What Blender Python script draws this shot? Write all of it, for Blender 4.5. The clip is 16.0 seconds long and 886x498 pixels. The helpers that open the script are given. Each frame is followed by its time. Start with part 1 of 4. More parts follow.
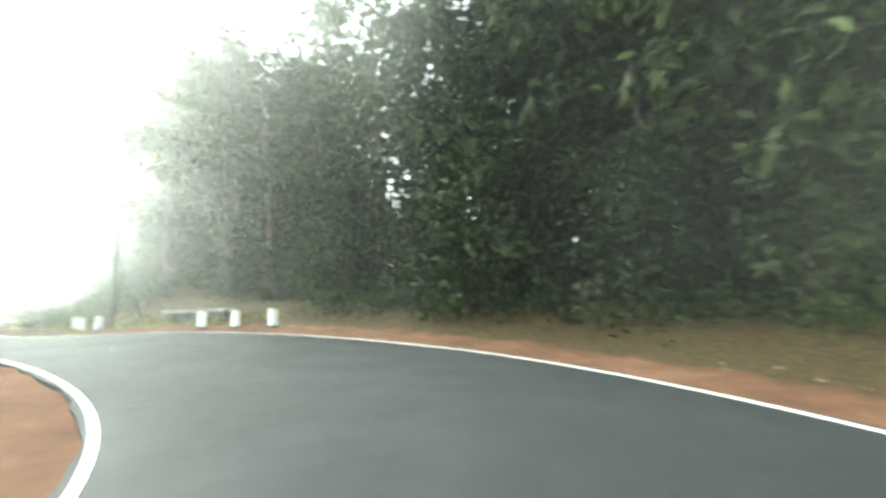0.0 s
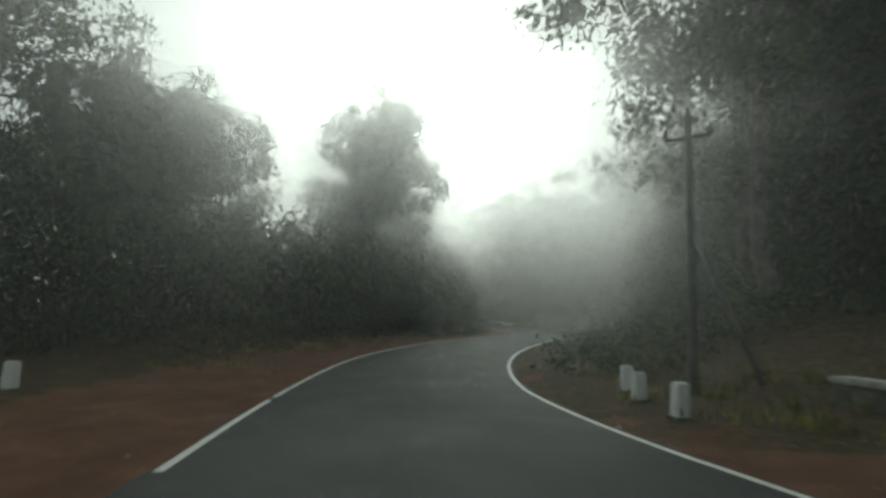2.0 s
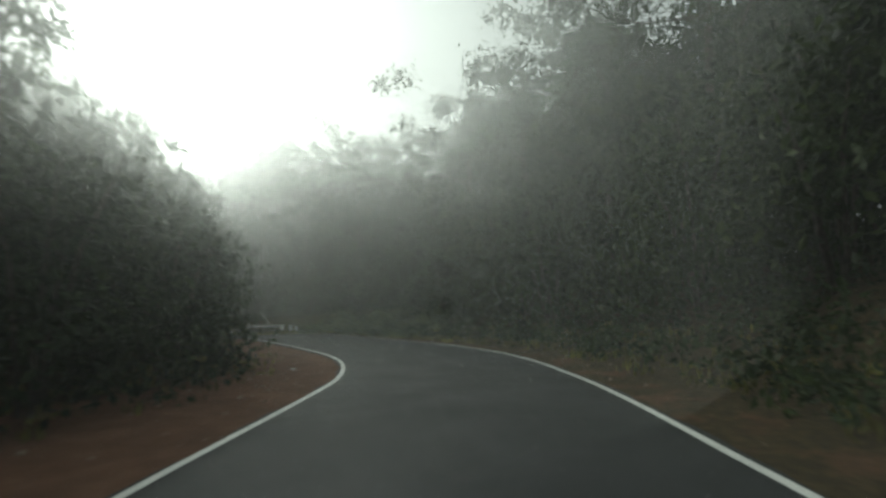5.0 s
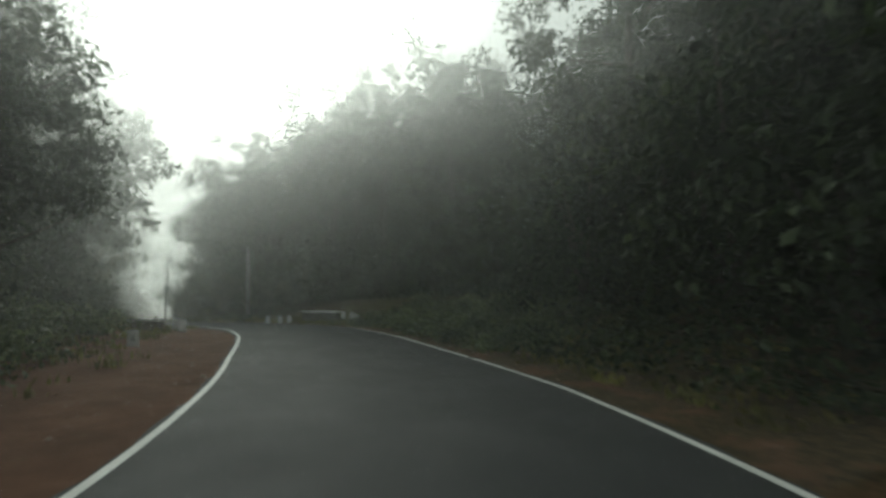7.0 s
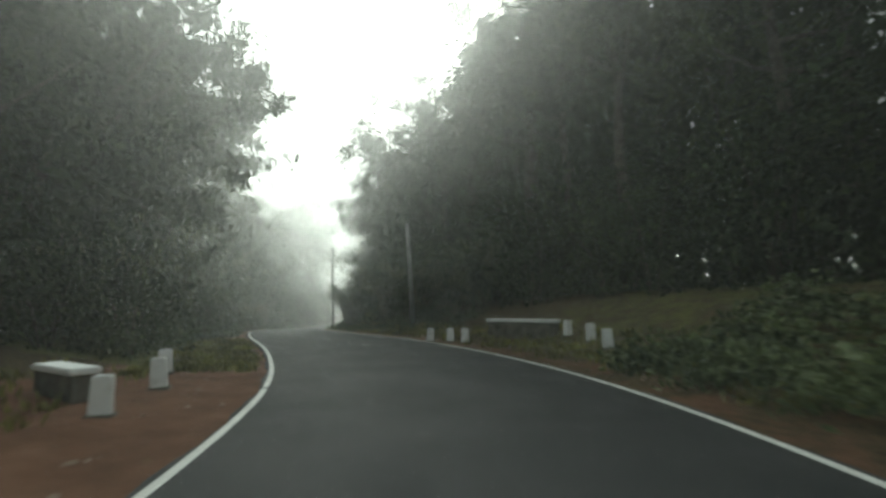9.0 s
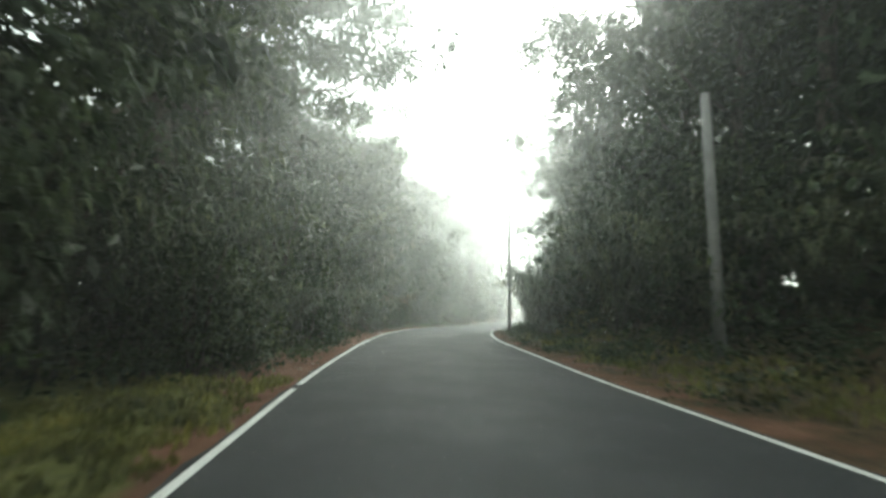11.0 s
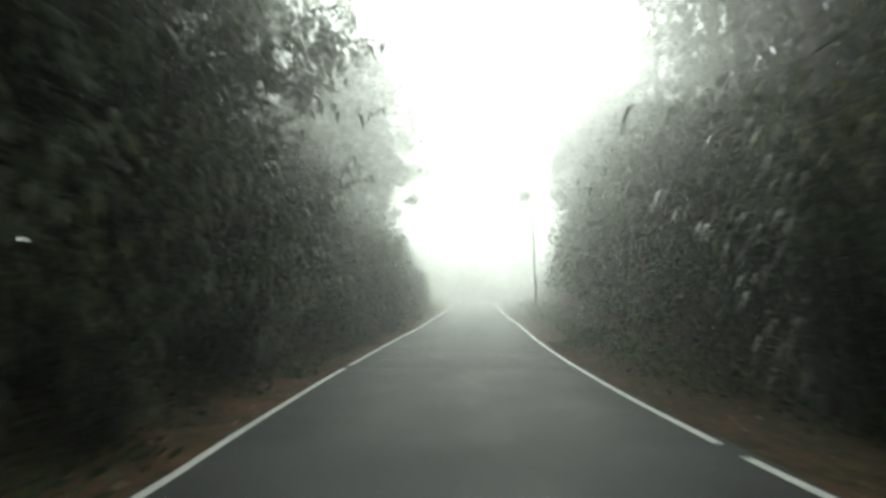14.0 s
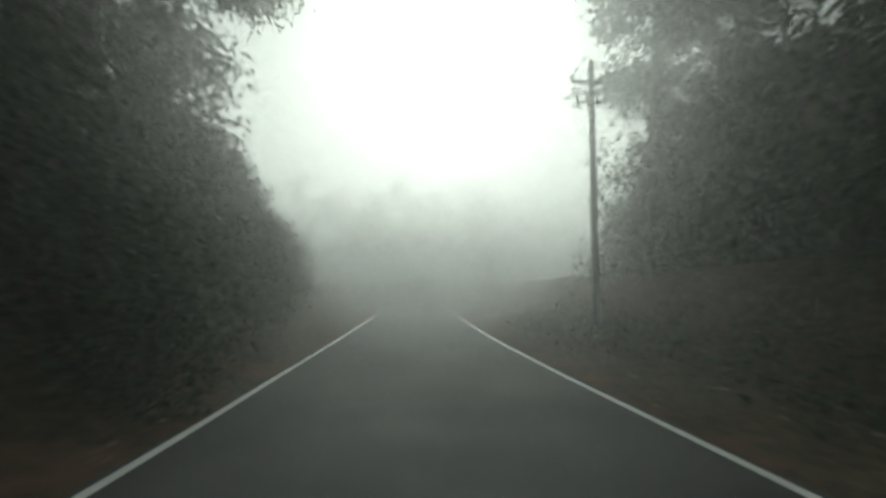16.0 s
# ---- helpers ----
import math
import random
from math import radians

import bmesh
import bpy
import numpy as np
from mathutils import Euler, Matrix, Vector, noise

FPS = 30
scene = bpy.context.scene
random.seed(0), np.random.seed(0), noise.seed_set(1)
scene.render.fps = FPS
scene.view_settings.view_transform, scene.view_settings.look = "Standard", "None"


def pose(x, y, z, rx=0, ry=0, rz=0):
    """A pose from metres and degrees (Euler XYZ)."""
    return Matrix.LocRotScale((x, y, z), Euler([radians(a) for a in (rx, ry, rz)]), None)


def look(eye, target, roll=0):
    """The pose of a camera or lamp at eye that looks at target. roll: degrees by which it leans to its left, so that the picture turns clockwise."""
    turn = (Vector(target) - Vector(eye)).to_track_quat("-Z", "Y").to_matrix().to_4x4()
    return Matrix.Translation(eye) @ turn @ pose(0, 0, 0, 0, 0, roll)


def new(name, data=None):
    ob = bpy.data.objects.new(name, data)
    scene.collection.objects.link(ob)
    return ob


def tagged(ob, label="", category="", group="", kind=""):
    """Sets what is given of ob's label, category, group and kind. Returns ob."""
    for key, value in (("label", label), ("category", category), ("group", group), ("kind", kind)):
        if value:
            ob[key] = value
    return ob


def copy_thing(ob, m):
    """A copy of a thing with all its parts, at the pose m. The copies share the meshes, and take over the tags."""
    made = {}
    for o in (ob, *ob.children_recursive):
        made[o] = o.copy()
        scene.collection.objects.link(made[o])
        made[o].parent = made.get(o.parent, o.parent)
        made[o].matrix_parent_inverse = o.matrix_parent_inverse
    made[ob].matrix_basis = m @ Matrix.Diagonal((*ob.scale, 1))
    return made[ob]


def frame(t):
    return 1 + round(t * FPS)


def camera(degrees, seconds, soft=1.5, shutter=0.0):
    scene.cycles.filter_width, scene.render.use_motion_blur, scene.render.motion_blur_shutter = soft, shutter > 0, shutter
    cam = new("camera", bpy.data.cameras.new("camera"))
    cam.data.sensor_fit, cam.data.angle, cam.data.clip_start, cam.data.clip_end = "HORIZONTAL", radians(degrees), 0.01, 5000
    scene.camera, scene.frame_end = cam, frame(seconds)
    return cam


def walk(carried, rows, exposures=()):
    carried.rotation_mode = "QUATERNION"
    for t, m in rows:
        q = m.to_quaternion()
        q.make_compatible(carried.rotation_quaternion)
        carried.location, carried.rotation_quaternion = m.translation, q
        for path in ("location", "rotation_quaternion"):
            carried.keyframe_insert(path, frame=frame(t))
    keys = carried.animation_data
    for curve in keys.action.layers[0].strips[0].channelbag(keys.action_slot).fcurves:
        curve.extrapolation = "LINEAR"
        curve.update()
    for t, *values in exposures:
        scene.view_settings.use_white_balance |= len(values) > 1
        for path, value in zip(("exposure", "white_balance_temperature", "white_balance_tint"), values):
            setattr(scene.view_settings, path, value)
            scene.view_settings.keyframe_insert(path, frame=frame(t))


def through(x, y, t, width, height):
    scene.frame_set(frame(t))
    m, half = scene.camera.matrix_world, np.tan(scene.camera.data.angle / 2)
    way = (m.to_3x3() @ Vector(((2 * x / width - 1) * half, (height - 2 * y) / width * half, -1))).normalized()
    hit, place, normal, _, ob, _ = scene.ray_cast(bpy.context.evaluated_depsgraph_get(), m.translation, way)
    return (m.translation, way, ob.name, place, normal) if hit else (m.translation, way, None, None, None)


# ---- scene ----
# A foggy forest road through two bends, seen from a car.
cam = camera(82.5, 16.0, soft=2.9, shutter=0.4)

# seconds, eye, target, lean
PATH = [
    (0.0, (-0.31, -2.23, 1.31), (1.65, 7.52, 2.36), -2.16),
    (0.5, (-0.48, 1.25, 1.46), (-1.56, 11.10, 2.81), -1.02),
    (1.0, (-1.74, 4.76, 1.68), (-5.76, 13.79, 3.20), -0.48),
    (1.5, (-3.86, 7.76, 1.93), (-9.77, 15.65, 3.60), 0.68),
    (2.0, (-6.33, 10.34, 2.09), (-13.10, 17.56, 3.51), 1.00),
    (2.5, (-8.96, 12.72, 2.11), (-15.81, 19.91, 3.31), -1.09),
    (3.0, (-11.73, 15.32, 2.04), (-18.36, 22.77, 2.81), -2.71),
    (3.5, (-14.59, 18.29, 2.03), (-20.63, 26.20, 2.95), -3.29),
    (4.0, (-17.50, 21.79, 2.13), (-22.54, 30.34, 3.37), -3.03),
    (4.5, (-19.88, 25.58, 2.28), (-23.77, 34.68, 3.71), -2.44),
    (5.0, (-21.68, 29.34, 2.42), (-24.58, 38.82, 3.74), -1.89),
    (5.5, (-22.86, 33.04, 2.53), (-25.38, 42.65, 3.64), -0.63),
    (6.0, (-23.86, 36.61, 2.58), (-26.71, 46.15, 3.52), 0.01),
    (6.5, (-25.05, 40.08, 2.59), (-28.84, 49.29, 3.48), 0.16),
    (7.0, (-26.72, 43.44, 2.59), (-31.73, 52.03, 3.67), -0.05),
    (7.5, (-29.04, 46.69, 2.60), (-35.07, 54.56, 3.86), -0.83),
    (8.0, (-32.02, 49.83, 2.63), (-38.72, 57.17, 3.73), -2.30),
    (8.5, (-35.42, 52.77, 2.71), (-42.74, 59.49, 3.81), -2.79),
    (9.0, (-38.81, 55.48, 2.81), (-46.55, 61.73, 3.84), -1.20),
    (9.5, (-42.29, 57.95, 2.86), (-50.59, 63.46, 3.71), -0.23),
    (10.0, (-46.07, 60.02, 2.85), (-54.99, 64.46, 3.56), 0.13),
    (10.5, (-50.20, 61.64, 2.80), (-59.49, 65.26, 3.58), 0.38),
    (11.0, (-54.68, 63.03, 2.73), (-64.06, 66.38, 3.63), 0.70),
    (11.5, (-59.56, 64.38, 2.65), (-69.01, 67.50, 3.66), 0.86),
    (12.0, (-64.76, 65.83, 2.55), (-74.14, 69.23, 3.34), -0.46),
    (12.5, (-70.15, 67.66, 2.42), (-79.38, 71.43, 3.20), -1.36),
    (13.0, (-75.68, 69.79, 2.25), (-84.67, 74.10, 3.07), -1.96),
    (13.5, (-81.27, 72.22, 2.06), (-89.94, 77.15, 2.84), -1.99),
    (14.0, (-86.68, 75.19, 1.83), (-94.91, 80.83, 2.51), -0.75),
    (14.5, (-91.92, 78.61, 1.56), (-99.64, 84.92, 2.27), -0.27),
    (15.0, (-97.05, 82.40, 1.30), (-104.55, 88.96, 2.11), -0.71),
    (15.5, (-102.14, 86.39, 1.12), (-109.57, 93.04, 1.94), -0.43),
    (16.0, (-107.26, 90.56, 1.00), (-114.66, 97.23, 1.80), 0.01),
]
walk(cam, [(t, look(e, g, r)) for t, e, g, r in PATH],
     [(t, e, 6300 if t < 6 or t > 14 else 6360, -7) for t, e in (
         (0.0, 0.5), (0.5, -0.6), (1.0, -1.45), (1.5, -2.25), (2.0, -2.9), (3.0, -3.15), (4.0, -2.7), (5.0, -2.55), (7.5, -2.5),
         (8.5, -2.05), (11.0, -0.7), (12.0, -0.85), (12.5, -0.8), (13.0, -1.2), (14.0, -2.0), (14.5, -2.45), (15.2, -3.0), (16.0, -3.4))])

# ---- world and sun ----
world = bpy.data.worlds.new("misty_sky")
scene.world = world
world.use_nodes = True
wn = world.node_tree
wn.nodes.clear()
sky = wn.nodes.new("ShaderNodeTexSky")
sky.sky_type = "NISHITA"
sky.sun_disc = False
sky.sun_elevation = radians(26)
sky.sun_rotation = radians(-48)
sky.air_density, sky.dust_density, sky.ozone_density = 1.6, 6.0, 1.0
hsv = wn.nodes.new("ShaderNodeHueSaturation")
hsv.inputs["Saturation"].default_value = 0.18
bg = wn.nodes.new("ShaderNodeBackground")
bg.inputs["Strength"].default_value = 0.15
wo = wn.nodes.new("ShaderNodeOutputWorld")
haze = wn.nodes.new("ShaderNodeMix")  # the fog evens out the sky
haze.data_type, haze.blend_type = "RGBA", "ADD"
haze.inputs[0].default_value = 1.0
haze.inputs[7].default_value = (16.0, 16.4, 16.4, 1)
wn.links.new(sky.outputs[0], hsv.inputs["Color"])
wn.links.new(hsv.outputs[0], haze.inputs[6])
wn.links.new(haze.outputs[2], bg.inputs["Color"])
wn.links.new(bg.outputs[0], wo.inputs["Surface"])

sun = new("sun", bpy.data.lights.new("sun", "SUN"))
sun.data.energy = 3.7
sun.data.angle = radians(18)
sun.data.color = (1.0, 0.97, 0.92)
sun.matrix_world = look((-73.5, 66, 48), (0, 0, 0))
scene.cycles.transparent_max_bounces = 64
scene.cycles.diffuse_bounces = 2

# ---- the road's line ----
STEP = 0.5
FINE = np.arange(-12.0, 190.0, STEP)
K_AT = np.arange(-12.0, 190.1, 3.0)
K = [
     0.11079, 0.10741, 0.10403, 0.10065, 0.09726, 0.09122, 0.07533, 0.05130, 0.02573, 0.00341, -0.00999, -0.01850,
     -0.02462, -0.03181, -0.03471, -0.03256, -0.02934, -0.01899, -0.00198, 0.01680, 0.03234, 0.03992, 0.03711,
     0.02736, 0.02130, 0.01857, 0.01184, 0.01146, 0.02067, 0.02941, 0.02930, 0.02090, 0.01091, 0.00719, 0.00790,
     0.00032, -0.00752, -0.00766, -0.00546, -0.00740, -0.01035, -0.01054, -0.01351, -0.01523, -0.01386, -0.01397,
     -0.01296, -0.00837, -0.00445, -0.00282, -0.00303, -0.00300, -0.00174, 0.00094, 0.00365, 0.00259, 0.00020,
     -0.00110, -0.00147, -0.00134, -0.00105, -0.00074, -0.00046, -0.00024, -0.00008, 0.00003, 0.00011, 0.00019]
W_AT = np.arange(-12.0, 190.1, 6.0)
W_LEFT = [2.05, 1.94, 1.89, 2.05, 2.21, 2.41, 2.58, 2.82, 2.85, 2.60, 2.29, 2.32, 2.45, 2.49, 2.26, 2.17, 2.18,
          2.14, 2.17, 2.19, 2.33, 2.48, 2.44, 2.29, 2.47, 2.54, 2.55, 2.56, 2.50, 2.37, 2.33, 2.33, 2.35, 2.37]
W_RIGHT = [3.17, 3.81, 4.33, 4.33, 3.60, 2.90, 2.49, 2.44, 2.39, 2.34, 2.42, 2.83, 3.12, 2.97, 2.95, 3.18, 3.41,
           3.51, 3.22, 3.10, 2.87, 2.79, 2.77, 2.68, 2.70, 2.68, 2.65, 2.57, 2.38, 2.26, 2.24, 2.28, 2.33, 2.39]
G_AT = np.arange(-12.0, 190.1, 10.0)
GRADE = [
     0.0187, 0.0380, 0.0710, -0.0275, 0.0337, 0.0326, -0.0027, 0.0064, 0.0263, -0.0109, -0.0141, -0.0211, -0.0294,
     -0.0355, -0.0480, -0.0258, -0.0136, -0.0012, -0.0003, -0.0001, -0.0001]


def summed(v):
    return np.concatenate([[0.0], np.cumsum((v[1:] + v[:-1]) / 2 * STEP)])


kap = np.interp(FINE, K_AT, K)
HEAD = summed(kap)
i_zero = int(np.searchsorted(FINE, 0.0))
HEAD -= HEAD[i_zero]
MID = (HEAD[1:] + HEAD[:-1]) / 2
CX = np.concatenate([[0.0], np.cumsum(-np.sin(MID) * STEP)])
CY = np.concatenate([[0.0], np.cumsum(np.cos(MID) * STEP)])
CZ = summed(np.interp(FINE, G_AT, GRADE))
CX, CY, CZ = CX - CX[i_zero], CY - CY[i_zero], CZ - CZ[i_zero]
DL, DR = np.interp(FINE, W_AT, W_LEFT), np.interp(FINE, W_AT, W_RIGHT)


def along(s, d):
    """The place d metres to the right of the road's middle, s metres along it; z of the road; heading."""
    h = np.interp(s, FINE, HEAD)
    return (np.interp(s, FINE, CX) + np.cos(h) * d, np.interp(s, FINE, CY) + np.sin(h) * d,
            np.interp(s, FINE, CZ), h)


def road_of(x, y):
    """For arrays of places: how far along the road, how far to the right of its middle, and the index."""
    x, y = np.atleast_1d(np.asarray(x, float)), np.atleast_1d(np.asarray(y, float))
    j = np.empty(len(x), int)
    for a in range(0, len(x), 20000):
        b = slice(a, a + 20000)
        j[b] = np.argmin((x[b, None] - CX[None, ::2]) ** 2 + (y[b, None] - CY[None, ::2]) ** 2, axis=1) * 2
    d = (x - CX[j]) * np.cos(HEAD[j]) + (y - CY[j]) * np.sin(HEAD[j])
    far = np.hypot(x - CX[j], y - CY[j])
    return FINE[j], np.where(d < 0, -far, far), j


def smooth(a, b, v):
    u = np.clip((v - a) / (b - a), 0, 1)
    return u * u * (3 - 2 * u)


def ripple(x, y):
    return (np.sin(x * 0.9 + 1.3 * np.sin(y * 0.53)) * np.sin(y * 0.83 + 1.1 * np.sin(x * 0.47))
            + 0.5 * np.sin(x * 2.3 + y * 1.1) * np.sin(y * 2.0 - x * 0.7))


def ground_z(x, y):
    """Height of the ground, with the road's bed let into it."""
    x, y = np.atleast_1d(np.asarray(x, float)), np.atleast_1d(np.asarray(y, float))
    s, d, j = road_of(x, y)
    edge = np.abs(d) - np.where(d < 0, DL[j], DR[j])
    bank_r = 0.6 + 1.9 * smooth(14, 34, s) - 0.9 * smooth(62, 76, s) + 0.5 * smooth(96, 110, s)
    bank_l = 0.1 + 0.9 * smooth(20, 34, s) + 1.1 * smooth(92, 112, s)
    start = np.where(d < 0, 2.6 - 1.7 * smooth(100, 112, s), 2.2)
    rise = np.where(d < 0, bank_l, bank_r) * smooth(start, start + 5.5 - 2.5 * smooth(100, 112, s), edge)
    rise += np.where(d > 0, 0.15 * smooth(0.3, 1.3, edge) * smooth(4, 9, s) * (1 - smooth(26, 34, s)), 0)
    rise += 2.0 * smooth(10, 60, edge) * np.where(d < 0, 0.4, 1.0)
    rough = 0.035 * ripple(x, y) * smooth(0.3, 1.5, edge) + 0.12 * ripple(x * 0.3, y * 0.3) * smooth(2, 6, edge)
    bed = -0.045 + 0.045 * smooth(0.7, 1.8, edge)
    return CZ[j] + bed + rise + rough


# ---- materials ----
def material(name, rough=0.8, spec=0.3):
    m = bpy.data.materials.new(name)
    m.use_nodes = True
    b = m.node_tree.nodes["Principled BSDF"]
    b.inputs["Roughness"].default_value = rough
    b.inputs["Specular IOR Level"].default_value = spec
    return m, m.node_tree, b


def node(nt, kind, **inputs):
    n = nt.nodes.new(kind)
    for key, v in inputs.items():
        n.inputs[key.replace("_", " ")].default_value = v
    return n


def noise_of(nt, scale, detail=4.0, rough=0.6):
    co = nt.nodes.new("ShaderNodeNewGeometry")
    n = node(nt, "ShaderNodeTexNoise", Scale=scale, Detail=detail, Roughness=rough)
    nt.links.new(co.outputs["Position"], n.inputs["Vector"])
    return n.outputs["Fac"]


def ramp(nt, fac, stops):
    r = nt.nodes.new("ShaderNodeValToRGB")
    el = r.color_ramp.elements
    while len(el) < len(stops):
        el.new(0.5)
    for e, (p, c) in zip(el, stops):
        e.position, e.color = p, (*c, 1)
    nt.links.new(fac, r.inputs["Fac"])
    return r.outputs["Color"]


def mixed(nt, fac, a, b, blend="MIX"):
    n = nt.nodes.new("ShaderNodeMix")
    n.data_type, n.blend_type = "RGBA", blend
    for sock, v in ((n.inputs[0], fac), (n.inputs[6], a), (n.inputs[7], b)):
        if isinstance(v, (int, float)):
            sock.default_value = v
        elif isinstance(v, tuple):
            sock.default_value = (*v, 1)
        else:
            nt.links.new(v, sock)
    return n.outputs[2]


def level(nt, fac, lo, hi, out_lo=0.0, out_hi=1.0):
    n = nt.nodes.new("ShaderNodeMapRange")
    n.inputs[1].default_value, n.inputs[2].default_value = lo, hi
    n.inputs[3].default_value, n.inputs[4].default_value = out_lo, out_hi
    nt.links.new(fac, n.inputs[0])
    return n.outputs[0]


def bumped(nt, b, height, strength, dist):
    n = nt.nodes.new("ShaderNodeBump")
    n.inputs["Strength"].default_value, n.inputs["Distance"].default_value = strength, dist
    nt.links.new(height, n.inputs["Height"])
    nt.links.new(n.outputs[0], b.inputs["Normal"])


def attribute(nt, name):
    n = nt.nodes.new("ShaderNodeAttribute")
    n.attribute_name = name
    return n.outputs["Fac"]


def asphalt():
    m, nt, b = material("asphalt", 0.62, 0.4)
    big = ramp(nt, noise_of(nt, 0.35, 3), [(0.3, (0.021, 0.0225, 0.024)), (0.75, (0.033, 0.034, 0.036))])
    grit = ramp(nt, noise_of(nt, 60, 4, 0.75), [(0.35, (0.55, 0.55, 0.55)), (0.7, (1.35, 1.35, 1.35))])
    col = mixed(nt, 1.0, big, grit, "MULTIPLY")
    patch = level(nt, noise_of(nt, 1.6, 5, 0.7), 0.60, 0.68, 0, 0.35)
    nt.links.new(mixed(nt, patch, col, (0.058, 0.057, 0.055)), b.inputs["Base Color"])
    nt.links.new(level(nt, noise_of(nt, 0.8, 4), 0.3, 0.7, 0.66, 0.78), b.inputs["Roughness"])
    bumped(nt, b, noise_of(nt, 70, 3, 0.7), 0.5, 0.01)
    return m


def line_paint():
    m, nt, b = material("line_paint", 0.6, 0.3)
    worn = level(nt, noise_of(nt, 9, 6, 0.75), 0.60, 0.70)
    dirt = ramp(nt, noise_of(nt, 2.5, 4), [(0.3, (0.62, 0.62, 0.59)), (0.7, (0.80, 0.80, 0.77))])
    nt.links.new(mixed(nt, worn, dirt, (0.16, 0.155, 0.15)), b.inputs["Base Color"])
    bumped(nt, b, noise_of(nt, 70, 3, 0.7), 0.3, 0.01)
    return m


def soil():
    m, nt, b = material("laterite_soil", 0.95, 0.15)
    red = ramp(nt, noise_of(nt, 1.2, 6, 0.65), [(0.3, (0.095, 0.050, 0.032)), (0.55, (0.155, 0.080, 0.050)), (0.8, (0.22, 0.125, 0.082))])
    litter = ramp(nt, noise_of(nt, 7, 6, 0.7), [(0.3, (0.028, 0.024, 0.014)), (0.55, (0.075, 0.055, 0.028)), (0.75, (0.15, 0.10, 0.055))])
    green = ramp(nt, noise_of(nt, 5, 6, 0.7), [(0.3, (0.055, 0.062, 0.018)), (0.7, (0.15, 0.15, 0.05))])
    ragged = nt.nodes.new("ShaderNodeMath")
    ragged.operation = "ADD"
    nt.links.new(attribute(nt, "bare"), ragged.inputs[0])
    nt.links.new(level(nt, noise_of(nt, 0.9, 6, 0.7), 0.2, 0.8, -0.45, 0.45), ragged.inputs[1])
    base = mixed(nt, level(nt, ragged.outputs[0], 0.35, 0.65), litter, red)
    grassy = nt.nodes.new("ShaderNodeMath")
    grassy.operation = "ADD"
    nt.links.new(attribute(nt, "grassy"), grassy.inputs[0])
    nt.links.new(level(nt, noise_of(nt, 1.6, 6, 0.7), 0.2, 0.8, -0.4, 0.4), grassy.inputs[1])
    nt.links.new(mixed(nt, level(nt, grassy.outputs[0], 0.4, 0.65), base, green), b.inputs["Base Color"])
    bumped(nt, b, noise_of(nt, 14, 8, 0.7), 0.8, 0.05)
    return m


def leaf_material(name, dark, light, through=0.3, rough=0.6):
    m, nt, b = material(name, rough, 0.25)
    geo = nt.nodes.new("ShaderNodeNewGeometry")
    info = nt.nodes.new("ShaderNodeObjectInfo")
    col = ramp(nt, geo.outputs["Random Per Island"], [(0.0, tuple(0.65 * a + 0.35 * b for a, b in zip(dark, light))), (0.8, light), (1.0, tuple(c * 1.25 for c in light))])
    tint = ramp(nt, info.outputs["Random"], [(0.0, (0.75, 0.82, 0.75)), (0.5, (1.0, 1.0, 1.0)), (1.0, (1.25, 1.15, 0.95))])
    col = mixed(nt, 1.0, col, tint, "MULTIPLY")
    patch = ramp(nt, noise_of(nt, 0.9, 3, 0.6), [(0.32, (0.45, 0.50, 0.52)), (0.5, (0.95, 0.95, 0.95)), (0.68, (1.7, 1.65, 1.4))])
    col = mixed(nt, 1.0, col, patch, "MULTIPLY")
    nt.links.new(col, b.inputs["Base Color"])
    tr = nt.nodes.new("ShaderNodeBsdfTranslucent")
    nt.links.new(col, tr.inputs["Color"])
    mx = nt.nodes.new("ShaderNodeMixShader")
    mx.inputs[0].default_value = through
    nt.links.new(b.outputs[0], mx.inputs[1])
    nt.links.new(tr.outputs[0], mx.inputs[2])
    nt.links.new(mx.outputs[0], nt.nodes["Material Output"].inputs["Surface"])
    return m


def plain(name, stops, scale, rough=0.8, spec=0.3, bump=0.3, dist=0.01):
    m, nt, b = material(name, rough, spec)
    nt.links.new(ramp(nt, noise_of(nt, scale, 6, 0.65), stops), b.inputs["Base Color"])
    bumped(nt, b, noise_of(nt, scale * 6, 4, 0.65), bump, dist)
    return m


